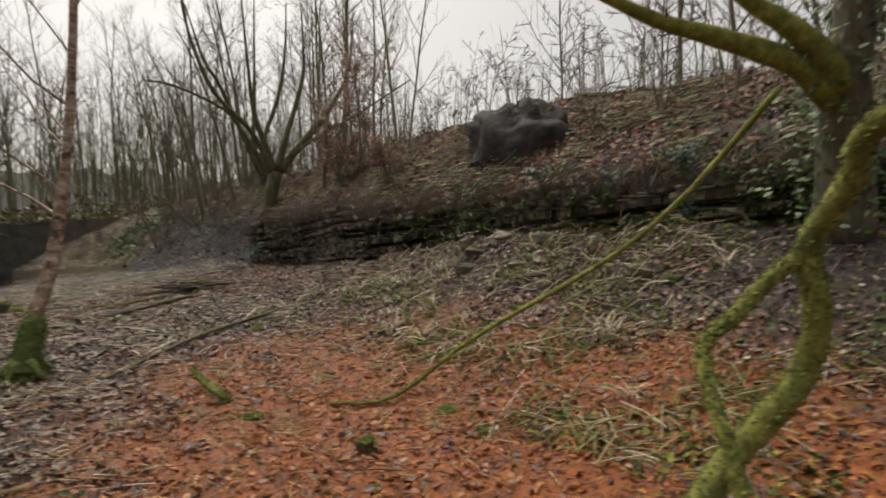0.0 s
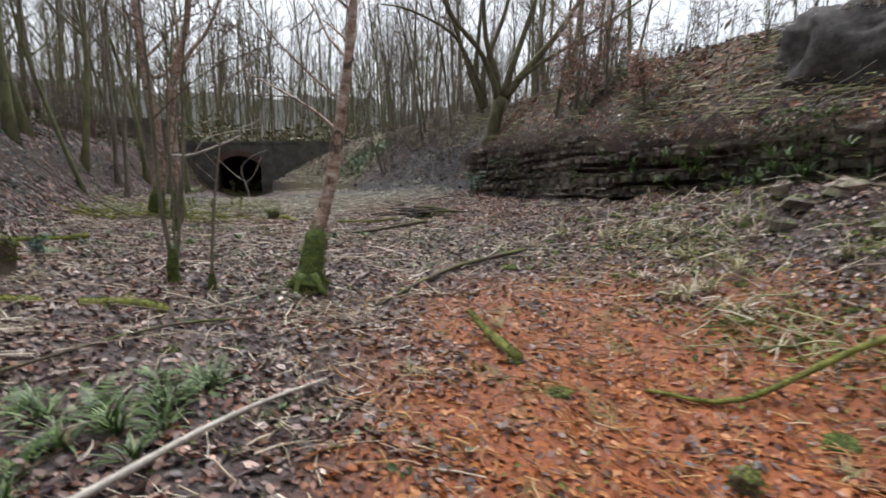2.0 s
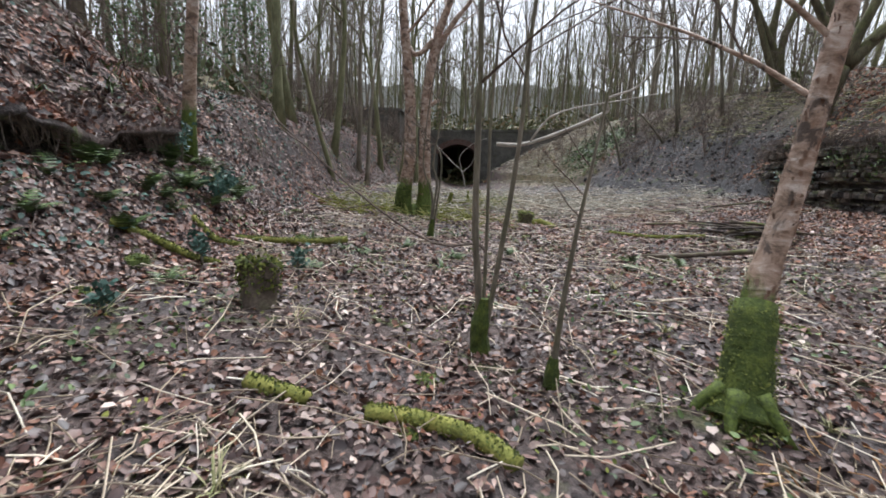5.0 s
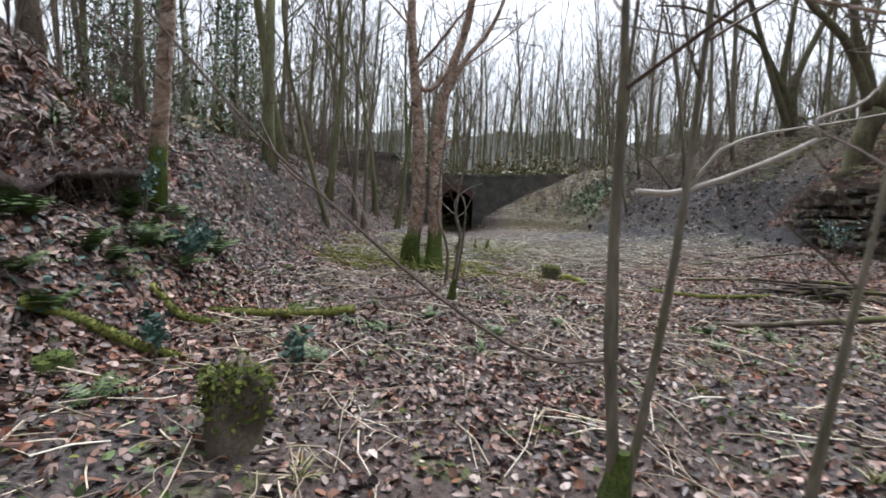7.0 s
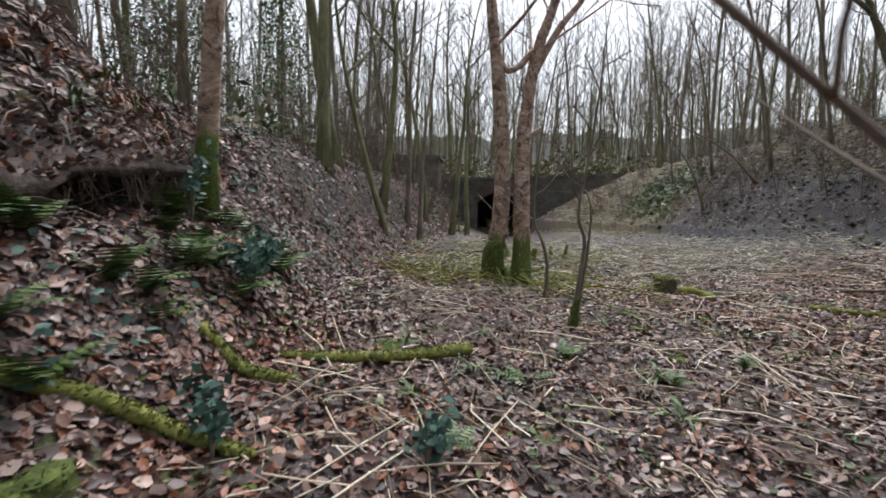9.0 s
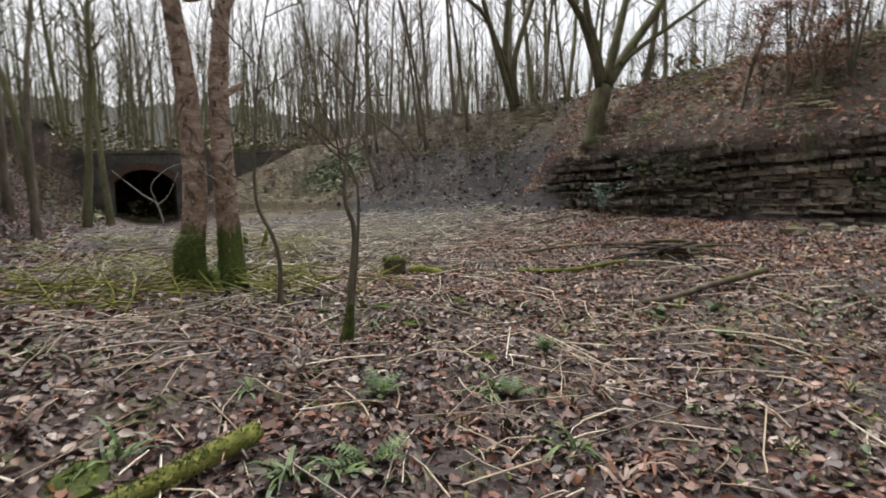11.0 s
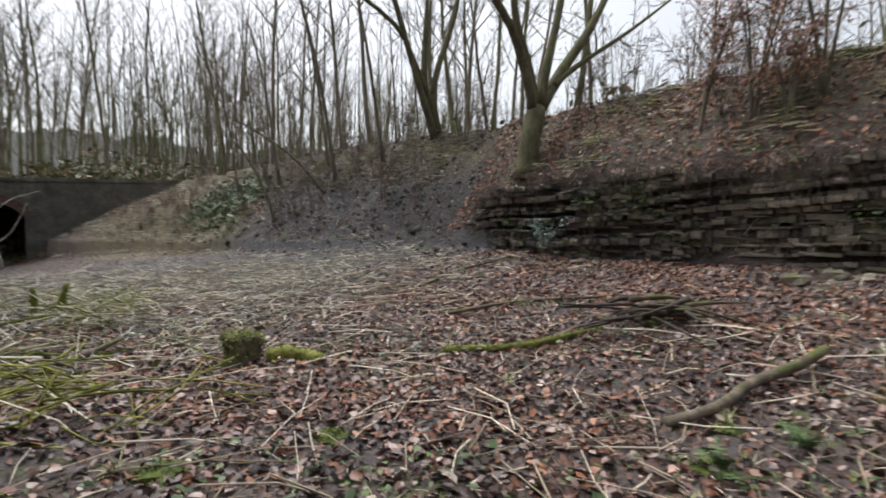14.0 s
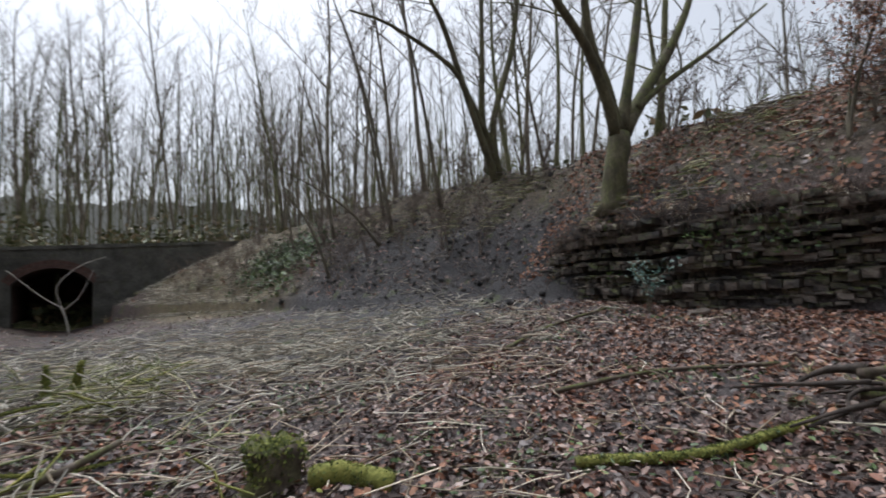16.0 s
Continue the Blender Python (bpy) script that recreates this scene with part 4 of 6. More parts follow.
def dead_wood():
    # moss-grown limbs of the fallen tree at the start
    log("fallen_limb", [(3.6, -4.05, -0.22), (4.19, -4.23, 0.46 - 0.25), (4.51, -4.36, 0.57 - 0.1), (4.72, -4.5, 0.7), (4.78, -4.56, 1.0), (4.79, -4.53, 1.29), (4.72, -4.69, 1.56), (4.62, -4.78, 1.77), (4.4, -5.1, 1.9)], 0.062, 0.046, MOSSY, "crooked fallen limb covered with yellow-green moss", "fallen limb", 11, 30, 0.12, 0, 1)
    log("fallen_limb", [(4.79, -4.51, 1.27), (4.65, -4.4, 1.15), (4.49, -4.29, 0.98), (4.34, -4.23, 0.89), (4.21, -4.3, 0.71), (4.08, -4.42, 0.5), (3.9, -4.6, -0.1)], 0.036, 0.026, MOSSY, "bent mossy side limb of the fallen tree", "fallen limb", 9, 24, 0.1, 0, 2)
    log("fallen_branch", [(4.45, -0.45, lie(4.45, -0.45) + 0.02), (5.0, -0.85, lie(5, -0.85) + 0.06), (5.9, -1.25, 0.3), (7.45, -2.0, 1.05), (8.2, -2.6, 1.75), (8.75, -3.05, 2.45), (9.1, -3.4, 3.0)], 0.016, 0.046, MOSSY, "long mossy branch sloping from the bank to the ground", "branch", 8, 24, 0.1, 0, 3)
    log("fallen_branch", on_ground([(2.75, 1.9), (3.4, 2.6), (4.3, 3.3), (5.6, 3.6)], [0.03, 0.04, 0.05, 0.08]), 0.02, 0.035, DEADWOOD, "thin dark branch lying across the leaf litter", "branch", 7, 14, 0.1, 0, 4)
    log("mossy_log", on_ground([(3.5, 0.95), (3.52, 0.6), (3.6, 0.1)], [0.2, 0.12, 0.03]), 0.025, 0.05, MOSSY, "short mossy stick standing out of the wet ground", "log", 8, 8, 0.12, 0, 5)
    log("mossy_log", on_ground([(-0.95, 2.52), (-0.75, 2.46), (-0.55, 2.41)], 0.03), 0.05, 0.045, MOSSY, "short log thick with yellow-green moss", "log", 9, 8, 0.12, 4, 6)
    log("mossy_log", on_ground([(-0.2, 2.36), (0.1, 2.33), (0.42, 2.22), (0.62, 2.05)], 0.03), 0.055, 0.05, MOSSY, "half-sunk log thick with yellow-green moss", "log", 9, 10, 0.12, 6, 7)
    log("mossy_log", on_ground([(-3.4, 4.7), (-3.1, 4.95), (-2.75, 5.05), (-2.4, 5.0)], [0.04, 0.04, 0.05, 0.02]), 0.05, 0.03, MOSSY, "mossy log at the foot of the bank", "log", 9, 12, 0.12, 4, 8)
    log("mossy_log", on_ground([(-2.85, 6.3), (-2.4, 6.5), (-1.95, 6.75), (-1.45, 6.95)], [0.03, 0.07, 0.06, 0.1]), 0.035, 0.05, MOSSY, "mossy branch lying on the leaf litter", "log", 8, 12, 0.12, 1, 9)
    log("mossy_log", on_ground([(-3.2, 5.9), (-2.9, 5.85), (-2.55, 5.9)], [0.03, 0.06, 0.03]), 0.045, 0.035, MOSSY, "short mossy log below the holly", "log", 9, 9, 0.12, 0, 20)
    log("mossy_log", on_ground([(3.5, -2.3), (3.4, -2.6), (3.38, -2.9)], [0.1, 0.05, 0.02]), 0.03, 0.04, MOSSY, "short mossy stick in the orange wet ground", "log", 8, 8, 0.12, 0, 18)
    log("mossy_log", on_ground([(2.72, -1.85), (2.62, -2.05), (2.58, -2.25)], [0.08, 0.05, 0.02]), 0.025, 0.035, MOSSY, "short mossy stick in the orange wet ground", "log", 8, 8, 0.12, 0, 19)
    log("fallen_log", on_ground([(3.3, 8.06), (3.8, 7.85), (4.25, 7.8), (4.7, 7.6), (5.15, 7.48)], [0.03, 0.07, 0.08, 0.13, 0.14]), 0.035, 0.045, DEADWOOD, "straight dark dead log on the leaf litter", "log", 8, 10, 0.1, 0, 10)
    log("fallen_log", on_ground([(-1.1, 12.9), (-0.43, 12.55), (0.1, 12.5), (0.55, 12.62), (0.95, 12.95)], [0.12, 0.07, 0.05, 0.08, 0.16]), 0.05, 0.025, DEADWOOD, "curved bare dead branch on the ground", "log", 8, 10, 0.1, 0, 11)
    log("mossy_log", on_ground([(1.9, 11.3), (2.02, 11.2), (2.14, 11.16), (2.32, 11.0)], [0.05, 0.07, 0.02, 0.01]), 0.07, 0.085, MOSSY, "mossy rotten lump beside the low stump", "log", 9, 9, 0.12, 5, 12)
    log("fallen_branch", on_ground([(0.1, -1.8), (0.92, -1.0), (1.45, -0.45), (2.0, 0.1)], [0.05, 0.1, 0.1, 0.05]), 0.026, 0.012, PALEWOOD, "grey forked dead branch among stalks", "branch", 7, 12, 0.1, 0, 13)
    log("fallen_branch", on_ground([(-1.4, -1.1), (-0.6, -0.2), (0.6, 1.3), (1.5, 1.55)], 0.04), 0.018, 0.012, DEADWOOD, "dead branch lying near the birch", "branch", 7, 12, 0.1, 0, 14)
    log("fallen_branch", on_ground([(4.6, 11.6), (5.6, 11.1), (6.4, 10.2)], 0.05), 0.025, 0.02, DEADWOOD, "thin dead branch beside the root pile", "branch", 7, 10, 0.1, 0, 15)
    log("fallen_branch", on_ground([(5.6, 13.4), (7.0, 13.8), (8.4, 13.6)], 0.05), 0.03, 0.02, DEADWOOD, "thin dead branch along the foot of the rock", "branch", 7, 10, 0.1, 0, 16)
    log("fallen_branch", on_ground([(3.4, 10.4), (4.1, 9.9), (5.0, 9.5)], 0.04), 0.04, 0.03, MOSSY, "mossy rotten branch sunk in leaf litter", "branch", 8, 10, 0.1, 2, 17)
    tangle = random.Random(77)
    for k in range(12):
        x, y, a, L = tangle.uniform(-2.4, 0.2), tangle.uniform(12.2, 15.5), tangle.uniform(0, 6.28), tangle.uniform(0.5, 1.0)
        ends = [(x + L * q * math.cos(a + 0.5 * q), y + L * q * math.sin(a + 0.5 * q)) for q in (-1, -0.3, 0.4, 1)]
        log("fallen_branch", on_ground(ends, [0.02, tangle.uniform(0.08, 0.25), tangle.uniform(0.08, 0.25), 0.02]), tangle.uniform(0.012, 0.025), 0.008, MOSSY if k % 2 else DEADWOOD, "bent mossy branch in the tangle of stems" if k % 2 else "bent bare branch in the tangle of stems", "branch", 6, 12, 0.1, 0, 200 + k)
    for k in range(9):
        x, y = tangle.uniform(-1.4, 0.9), tangle.uniform(13.0, 16.0)
        dx, dy = tangle.uniform(-0.15, 0.15), tangle.uniform(-0.15, 0.15)
        log("mossy_stub", on_ground([(x, y), (x + dx * 0.5, y + dy * 0.5), (x + dx, y + dy)], [-0.03, tangle.uniform(0.15, 0.25), tangle.uniform(0.3, 0.55)]), tangle.uniform(0.04, 0.07), 0.025, MOSSY, "short upright stub thick with green moss", "stub", 8, 8, 0.14, 0, 300 + k)
    # uprooted pile of dark wood
    rng = random.Random(31)
    pile = tagged(new("root_pile"), "dark heap of uprooted roots and rotten branches", "root pile")
    o = Vector((5.6, 9.1, lie(5.6, 9.1)))
    pile.matrix_basis = pose(*o)
    core = lump(rng, 0.22, 0.15, 0.1, 7, 12, 0.4)
    part("root_plate", core.mesh("root_plate", DEADWOOD, True), pile)
    for k in range(26):
        a = rng.gauss(-0.35, 0.45) + (math.pi if k % 2 else 0)
        L, ox, oy = rng.uniform(0.5, 1.4), rng.uniform(-0.5, 0.5), rng.uniform(-0.25, 0.25)
        way, side = (math.cos(a), math.sin(a)), rng.gauss(0, 0.06)
        z0, z1 = rng.uniform(0.04, 0.3), rng.uniform(0.02, 0.22)
        s = Shape()
        s.tube(curve_points([(ox, oy, z0), (ox + L * 0.5 * way[0] - side * way[1], oy + L * 0.5 * way[1] + side * way[0], (z0 + z1) / 2 + rng.uniform(0, 0.06)), (ox + L * way[0], oy + L * way[1], z1)], 8), radii_for(8, rng.uniform(0.015, 0.05), 0.009), 6, 0.2, rng)
        part("root", s.mesh("root", (DEADWOOD, ROTTEN)[k % 2], True), pile)


def double_birch():
    rng = random.Random(24)
    o = Vector((-1.0, 11.65, lie(-1.0, 11.65)))
    wood, twigs = Shape(), Shape()
    a = stem(wood, rng, [(-0.25, 0, -0.15), (-0.2, 0, 0.6), (-0.12, 0, 1.4), (-0.15, 0, 2.7), (-0.3, 0, 4.0), (-0.42, 0.1, 5.2), (-0.5, 0.2, 8), (-0.3, 0.2, 11)], 0.175, 0.05, 30, 14, 0.1, 0.1)
    b = stem(wood, rng, [(0.25, 0, -0.15), (0.26, 0, 0.6), (0.24, 0, 1.5), (0.23, 0, 2.5), (0.3, 0, 3.4), (0.46, 0, 4.2), (0.75, 0, 5.2), (1.0, 0, 7.5), (1.1, 0.1, 10)], 0.17, 0.045, 32, 14, 0.1, 0.11)
    c = stem(wood, rng, [(0.28, 0, 3.5), (0.75, 0.05, 4.4), (1.3, 0.1, 5.2), (1.9, 0.1, 7)], 0.075, 0.025, 14, 9, 0.0)
    stem(wood, rng, [(-0.26, 0, 3.95), (-0.1, 0, 3.72), (0.12, 0, 3.8), (0.34, 0, 4.05)], 0.06, 0.06, 9, 8)
    stem(wood, rng, [(0.18, -0.05, 2.5), (0.36, -0.1, 2.6), (0.52, -0.12, 2.72)], 0.06, 0.035, 6, 7)
    for k in range(7):
        q = k * 0.9 + 0.3
        r = 0.3 if k % 2 else 0.36
        wood.tube(curve_points([(0.3 * math.cos(q), 0.12 * math.sin(q), 0.22), (0.46 * math.cos(q), r * math.sin(q), 0.06), (0.66 * math.cos(q + 0.2), 0.55 * math.sin(q + 0.2), -0.06)], 6), [0.09, 0.07, 0.055, 0.04, 0.025, 0.01], 6, 0.1, rng)
    for line, r in ((a, 0.09), (b, 0.08), (c, 0.05)):
        fork(rng, wood, twigs, line[12:] if line is not c else line[4:], r, 2, 0.55, 8, 0.04, 0.3)
    t = tree_thing("birch_tree", wood, twigs, BIRCH, TWIG, pose(*o), "twin-trunked peeling birch with moss round its foot", "tree")
    peel(rng, t, a, 0.175, 0.05, 0.16, 0.7, 220)
    peel(rng, t, b, 0.17, 0.045, 0.1, 0.7, 220)
    for line, top, wide in ((a, 6, 0.18), (b, 3, 0.175)):
        m = Shape()
        q = [p + Vector((-0.035, -0.04, 0)) for p in line[:top]]
        m.tube(q, [wide * (1.35 - 0.35 * min(1, k / 2)) * (1 - 0.35 * (k == top - 1)) for k in range(top)], 12, 0.12, rng)
        coat = part("moss", m.mesh("moss", MOSS, True), t, "green moss on the trunk")
        fuzz = Shape()
        for _ in range(900):
            k = rng.randrange(top - 1)
            g = rng.uniform(0, 6.283)
            leaf_quad(fuzz, rng, q[k].lerp(q[k + 1], rng.random()) + Vector((math.cos(g), math.sin(g), 0)) * wide * (1.32 - 0.3 * min(1, k / 2)) * rng.uniform(0.8, 1.05), rng.uniform(0.02, 0.04))
        tagged(part("moss_fronds", fuzz.mesh("moss_fronds", FUZZ), coat), kind="stuff")


def bent_sapling():
    rng = random.Random(25)
    o = Vector((-0.32, 8.52, lie(-0.32, 8.52)))
    wood, twigs = Shape(), Shape()
    a = stem(wood, rng, local([(-0.34, 8.52, -0.05), (-0.29, 8.52, 0.5), (-0.24, 8.52, 1.0), (-0.32, 8.52, 1.28), (-0.3, 8.52, 1.6), (-0.22, 8.52, 2.1), (-0.1, 8.55, 3.2)], (*o.xy, 0)), 0.03, 0.01, 20, 8, 0.015)
    b = stem(wood, rng, local([(-0.3, 8.55, 0.05), (-0.2, 8.55, 0.9), (-0.2, 8.56, 1.5), (-0.45, 8.6, 1.75), (-0.6, 8.62, 2.0)], (*o.xy, 0)), 0.02, 0.006, 14, 7, 0.01)
    fork(rng, wood, twigs, a[8:], 0.02, 1, 0.6, 7, 0.03, 0.35)
    fork(rng, wood, twigs, b[8:], 0.012, 0, 0.6, 5, 0.03, 0.35)
    t = tree_thing("sapling", wood, twigs, BARK, TWIG, pose(*o), "crooked bare sapling with a green mossy foot", "sapling")
    m = Shape()
    m.tube([Vector((-0.02, 0, -0.02)), Vector((0.0, 0, 0.15)), Vector((0.02, 0, 0.36))], [0.075, 0.055, 0.03], 8, 0.2, rng)
    part("moss", m.mesh("moss", MOSS), t)


def crooked_sapling():
    rng = random.Random(35)
    o = Vector((-0.45, 10.3, lie(-0.45, 10.3)))
    wood, twigs = Shape(), Shape()
    a = stem(wood, rng, [(0, 0, -0.05), (0.02, 0, 0.5), (-0.06, 0, 0.85), (-0.2, 0.02, 1.2), (-0.2, 0.02, 1.8), (-0.1, 0, 2.8), (0.05, 0, 3.6)], 0.032, 0.008, 18, 8, 0.012)
    fork(rng, wood, twigs, a[5:], 0.018, 1, 0.6, 8, 0.03, 0.35)
    tree_thing("sapling", wood, twigs, BARK, TWIG, pose(*o), "kinked bare sapling beside the twin birch", "sapling")


def ledge_trees():
    rng = random.Random(26)
    # many-stemmed tree above the end of the rock
    o = Vector((10.0, 14.35, lie(10.0, 14.35) - 0.1))
    wood, twigs = Shape(), Shape()
    trunk = stem(wood, rng, [(-0.1, 0, -0.3), (0.05, 0, 0.7), (0.28, 0, 1.55)], 0.27, 0.25, 8, 12, 0.15, 0.1)
    lines = [[(0.15, 0, 1.5), (-0.1, 0, 2.2), (-0.75, 0, 3.3), (-1.9, 0.1, 4.5), (-2.6, 0.3, 6.6), (-2.9, 0.4, 9)],
             [(0.2, 0, 1.6), (0.0, 0.1, 2.6), (-0.35, 0.2, 3.8), (-0.5, 0.2, 5.5), (-0.6, 0.3, 9)],
             [(0.35, 0, 1.6), (0.75, 0, 2.8), (1.5, 0.1, 4.8), (1.9, 0.2, 6.2), (2.0, 0.3, 9)],
             [(0.45, 0, 1.6), (1.3, 0, 2.6), (2.9, -0.1, 4.5), (3.9, -0.2, 6.4), (4.3, -0.2, 9)],
             [(0.9, -0.05, 2.2), (1.9, -0.2, 2.95), (4.2, -0.5, 4.4), (7.0, -0.8, 6.3)]]
    for k, c in enumerate(lines):
        ln = stem(wood, rng, c, (0.15, 0.17, 0.16, 0.19, 0.1)[k], 0.03, 16, 9, 0.0, 0.09)
        fork(rng, wood, twigs, ln[4:], 0.07, 2, 0.6, 7, 0.03, 0.3)
    tree_thing("tree", wood, twigs, OLIVE_BARK, TWIG, pose(*o), "old many-stemmed bare tree rooted above the rock ledge", "tree")
    # its neighbour up the bank
    o = Vector((12.5, 20.6, lie(12.5, 20.6) - 0.1))
    wood, twigs = Shape(), Shape()
    for c, r in (([(0, 0, -0.2), (-0.4, 0, 1.2), (-1.1, 0, 2.4), (-2.0, 0, 3.6), (-4.2, 0.2, 4.5), (-5.5, 0.3, 4.6)], 0.15), ([(0, 0.1, -0.2), (-0.6, 0.1, 1.8), (-0.4, 0.2, 4.5), (-0.1, 0.2, 10)], 0.2),
                 ([(0, 0, -0.2), (-0.2, 0, 1.9), (0.9, 0, 4.9), (1.4, 0, 7.5), (1.6, 0, 10)], 0.17), ([(-0.1, 0, -0.2), (-0.9, 0, 1.6), (-2.2, 0, 4.8), (-2.9, 0, 6.0), (-3.6, 0, 8.5)], 0.15)):
        ln = stem(wood, rng, c, r, 0.03, 16, 9, 0.05, 0.08)
        fork(rng, wood, twigs, ln[5:], 0.07, 2, 0.6, 7, 0.03, 0.3)
    tree_thing("tree", wood, twigs, OLIVE_BARK, TWIG, pose(*o), "bare tree with fanned stems on the bank top", "tree")
    # thin trees leaning out over the cutting
    for x, y, tip, h, r in ((8.0, 25.0, (-1.7, 0.2), 3.2, 0.07), (9.6, 24.0, (-4.2, 0.3), 2.6, 0.06), (10.2, 24.2, (-2.3, 0.2), 9.0, 0.09), (10.9, 26.0, (-2.0, 0.0), 8.5, 0.08), (9.5, 28.0, (-1.6, 0.3), 8.0, 0.07), (11.4, 22.6, (-2.6, -0.2), 9.0, 0.08), (8.4, 30.0, (-1.2, 0.0), 6.0, 0.06)):
        wood, twigs = Shape(), Shape()
        ln = stem(wood, rng, [(0, 0, -0.2), (tip[0] * 0.3, tip[1] * 0.3, h * 0.45), (tip[0] * 0.65, tip[1], h * 0.8), (tip[0], tip[1], h)], r, 0.015, 14, 7, 0.03)
        fork(rng, wood, twigs, ln[4:], 0.04, 1, 0.6, 10, 0.05, 0.35)
        tree_thing("tree", wood, twigs, BARK, TWIG, pose(x, y, lie(x, y)), "thin bare tree leaning out over the bank", "tree", "leaning bank trees")
    # young beech that keeps its copper leaves
    for x, y, h in ((10.4, 9.5, 4.2), (10.3, 10.4, 2.4), (10.2, 8.9, 1.7), (10.7, 8.5, 4.6), (10.1, 6.2, 1.3)):
        wood, twigs, dry = Shape(), Shape(), Shape()
        for k in range(4):
            az = rng.uniform(0, 6.28)
            ln = stem(wood, rng, [(0, 0, -0.1), (0.2 * h * math.cos(az) * 0.4, 0.2 * h * math.sin(az) * 0.4, h * 0.4), (0.28 * h * math.cos(az), 0.28 * h * math.sin(az), h)], 0.035, 0.008, 10, 6)
            fork(rng, wood, twigs, ln[2:], 0.03, 1, 0.7, 8, 0.0, 0.4)
        for _ in range(3400 if h > 3 else 1200):
            b = rng.choice(twigs.v)
            leaf_quad(dry, rng, Vector(b) + Vector((rng.gauss(0, 0.06), rng.gauss(0, 0.06), rng.gauss(0, 0.05))), rng.uniform(0.05, 0.09))
        t = tree_thing("beech_sapling", wood, twigs, BARK, TWIG, pose(x, y, lie(x, y)), "young beech holding dry copper-brown leaves", "sapling", "young beeches on the ledge")
        tagged(part("foliage", dry.mesh("foliage", BEECH), t, "dry copper leaves"), kind="stuff")


def leaf_quad(s, rng, p, size):
    d = Vector((rng.gauss(0, 1), rng.gauss(0, 1), rng.gauss(0, 1))).normalized()
    e = d.orthogonal().normalized()
    b = len(s.v)
    s.v += [p - d * size * 0.5, p + e * size * 0.3 + d * 0.05 * size, p + d * size * 0.5, p - e * size * 0.3 + d * 0.05 * size]
    s.f.append((b, b + 1, b + 2, b + 3))


def bank_trees():
    """Trees standing on the other bank."""
    rng = random.Random(27)
    def one(x, y, h, r, lean, label, bark=MOSS_BARK, first=0.3):
        wood, twigs = plain_tree(rng, h, r, 1, lean, first, 9, 2, 0.55)
        tree_thing("tree", wood, twigs, bark, TWIG, pose(x, y, lie(x, y)), label, "tree", "trees on the bank")
    one(-4.15, 7.5, 9, 0.11, (-0.02, 0), "reddish-barked tree on the leafy bank", BIRCH, 0.4)
    one(-4.9, 13.2, 12, 0.15, (-0.05, 0), "mossy-trunked bare tree on the bank")
    one(-5.2, 15.0, 13, 0.17, (-0.1, 0), "mossy-trunked bare tree on the bank")
    one(-4.6, 17.5, 12, 0.13, (0.02, 0), "mossy-trunked bare tree on the bank")
    one(-4.2, 20.0, 12, 0.1, (-0.05, 0.05), "pale slender tree on the bank", FAR_BARK)
    one(-3.9, 15.2, 9, 0.08, (-0.22, 0), "slanting thin tree at the foot of the bank")
    one(-3.6, 18.6, 10, 0.09, (0.05, 0), "pale slender tree on the bank", FAR_BARK)
    one(-2.9, 23.0, 11, 0.12, (0.0, 0), "mossy trunk near the bridge arch")
    one(-2.3, 24.5, 10, 0.11, (0.06, 0), "mossy trunk near the bridge arch")
    one(-4.4, 26.0, 12, 0.14, (0.0, 0), "mossy-trunked bare tree on the bank")
    one(-6.6, 11.0, 13, 0.1, (0.0, 0), "mossy-trunked bare tree on the bank")
    one(-7.4, 8.4, 12, 0.09, (0.04, 0), "mossy-trunked bare tree on the bank")
    # evergreens behind
    for x, y, h, r in ((-9.0, 14.5, 7.5, 1.7), (-11.0, 17.0, 8.5, 2.0), (-8.2, 18.5, 6.5, 1.4)):
        wood, dark = Shape(), Shape()
        stem(wood, rng, [(0, 0, -0.2), (0.05, 0, h * 0.5), (0, 0.05, h)], 0.08, 0.02, 10, 8, 0.05)
        for _ in range(3400):
            z = h * (0.08 + 0.92 * rng.random() ** 1.2)
            rr = r * (1 - z / h) ** 0.7 * math.sqrt(rng.random()) * (0.75 + 0.5 * rng.random()) + 0.05
            a = rng.uniform(0, 6.28)
            leaf_quad(dark, rng, Vector((rr * math.cos(a), rr * math.sin(a), z)), rng.uniform(0.06, 0.15))
        t = tagged(new("evergreen_tree"), "dark green dense evergreen behind the bank", "tree", "evergreens behind the bank")
        t.matrix_basis = pose(x, y, lie(x, y))
        part("trunk", wood.mesh("trunk", BARK, True), t)
        part("crown", dark.mesh("crown", EVERGREEN), t)


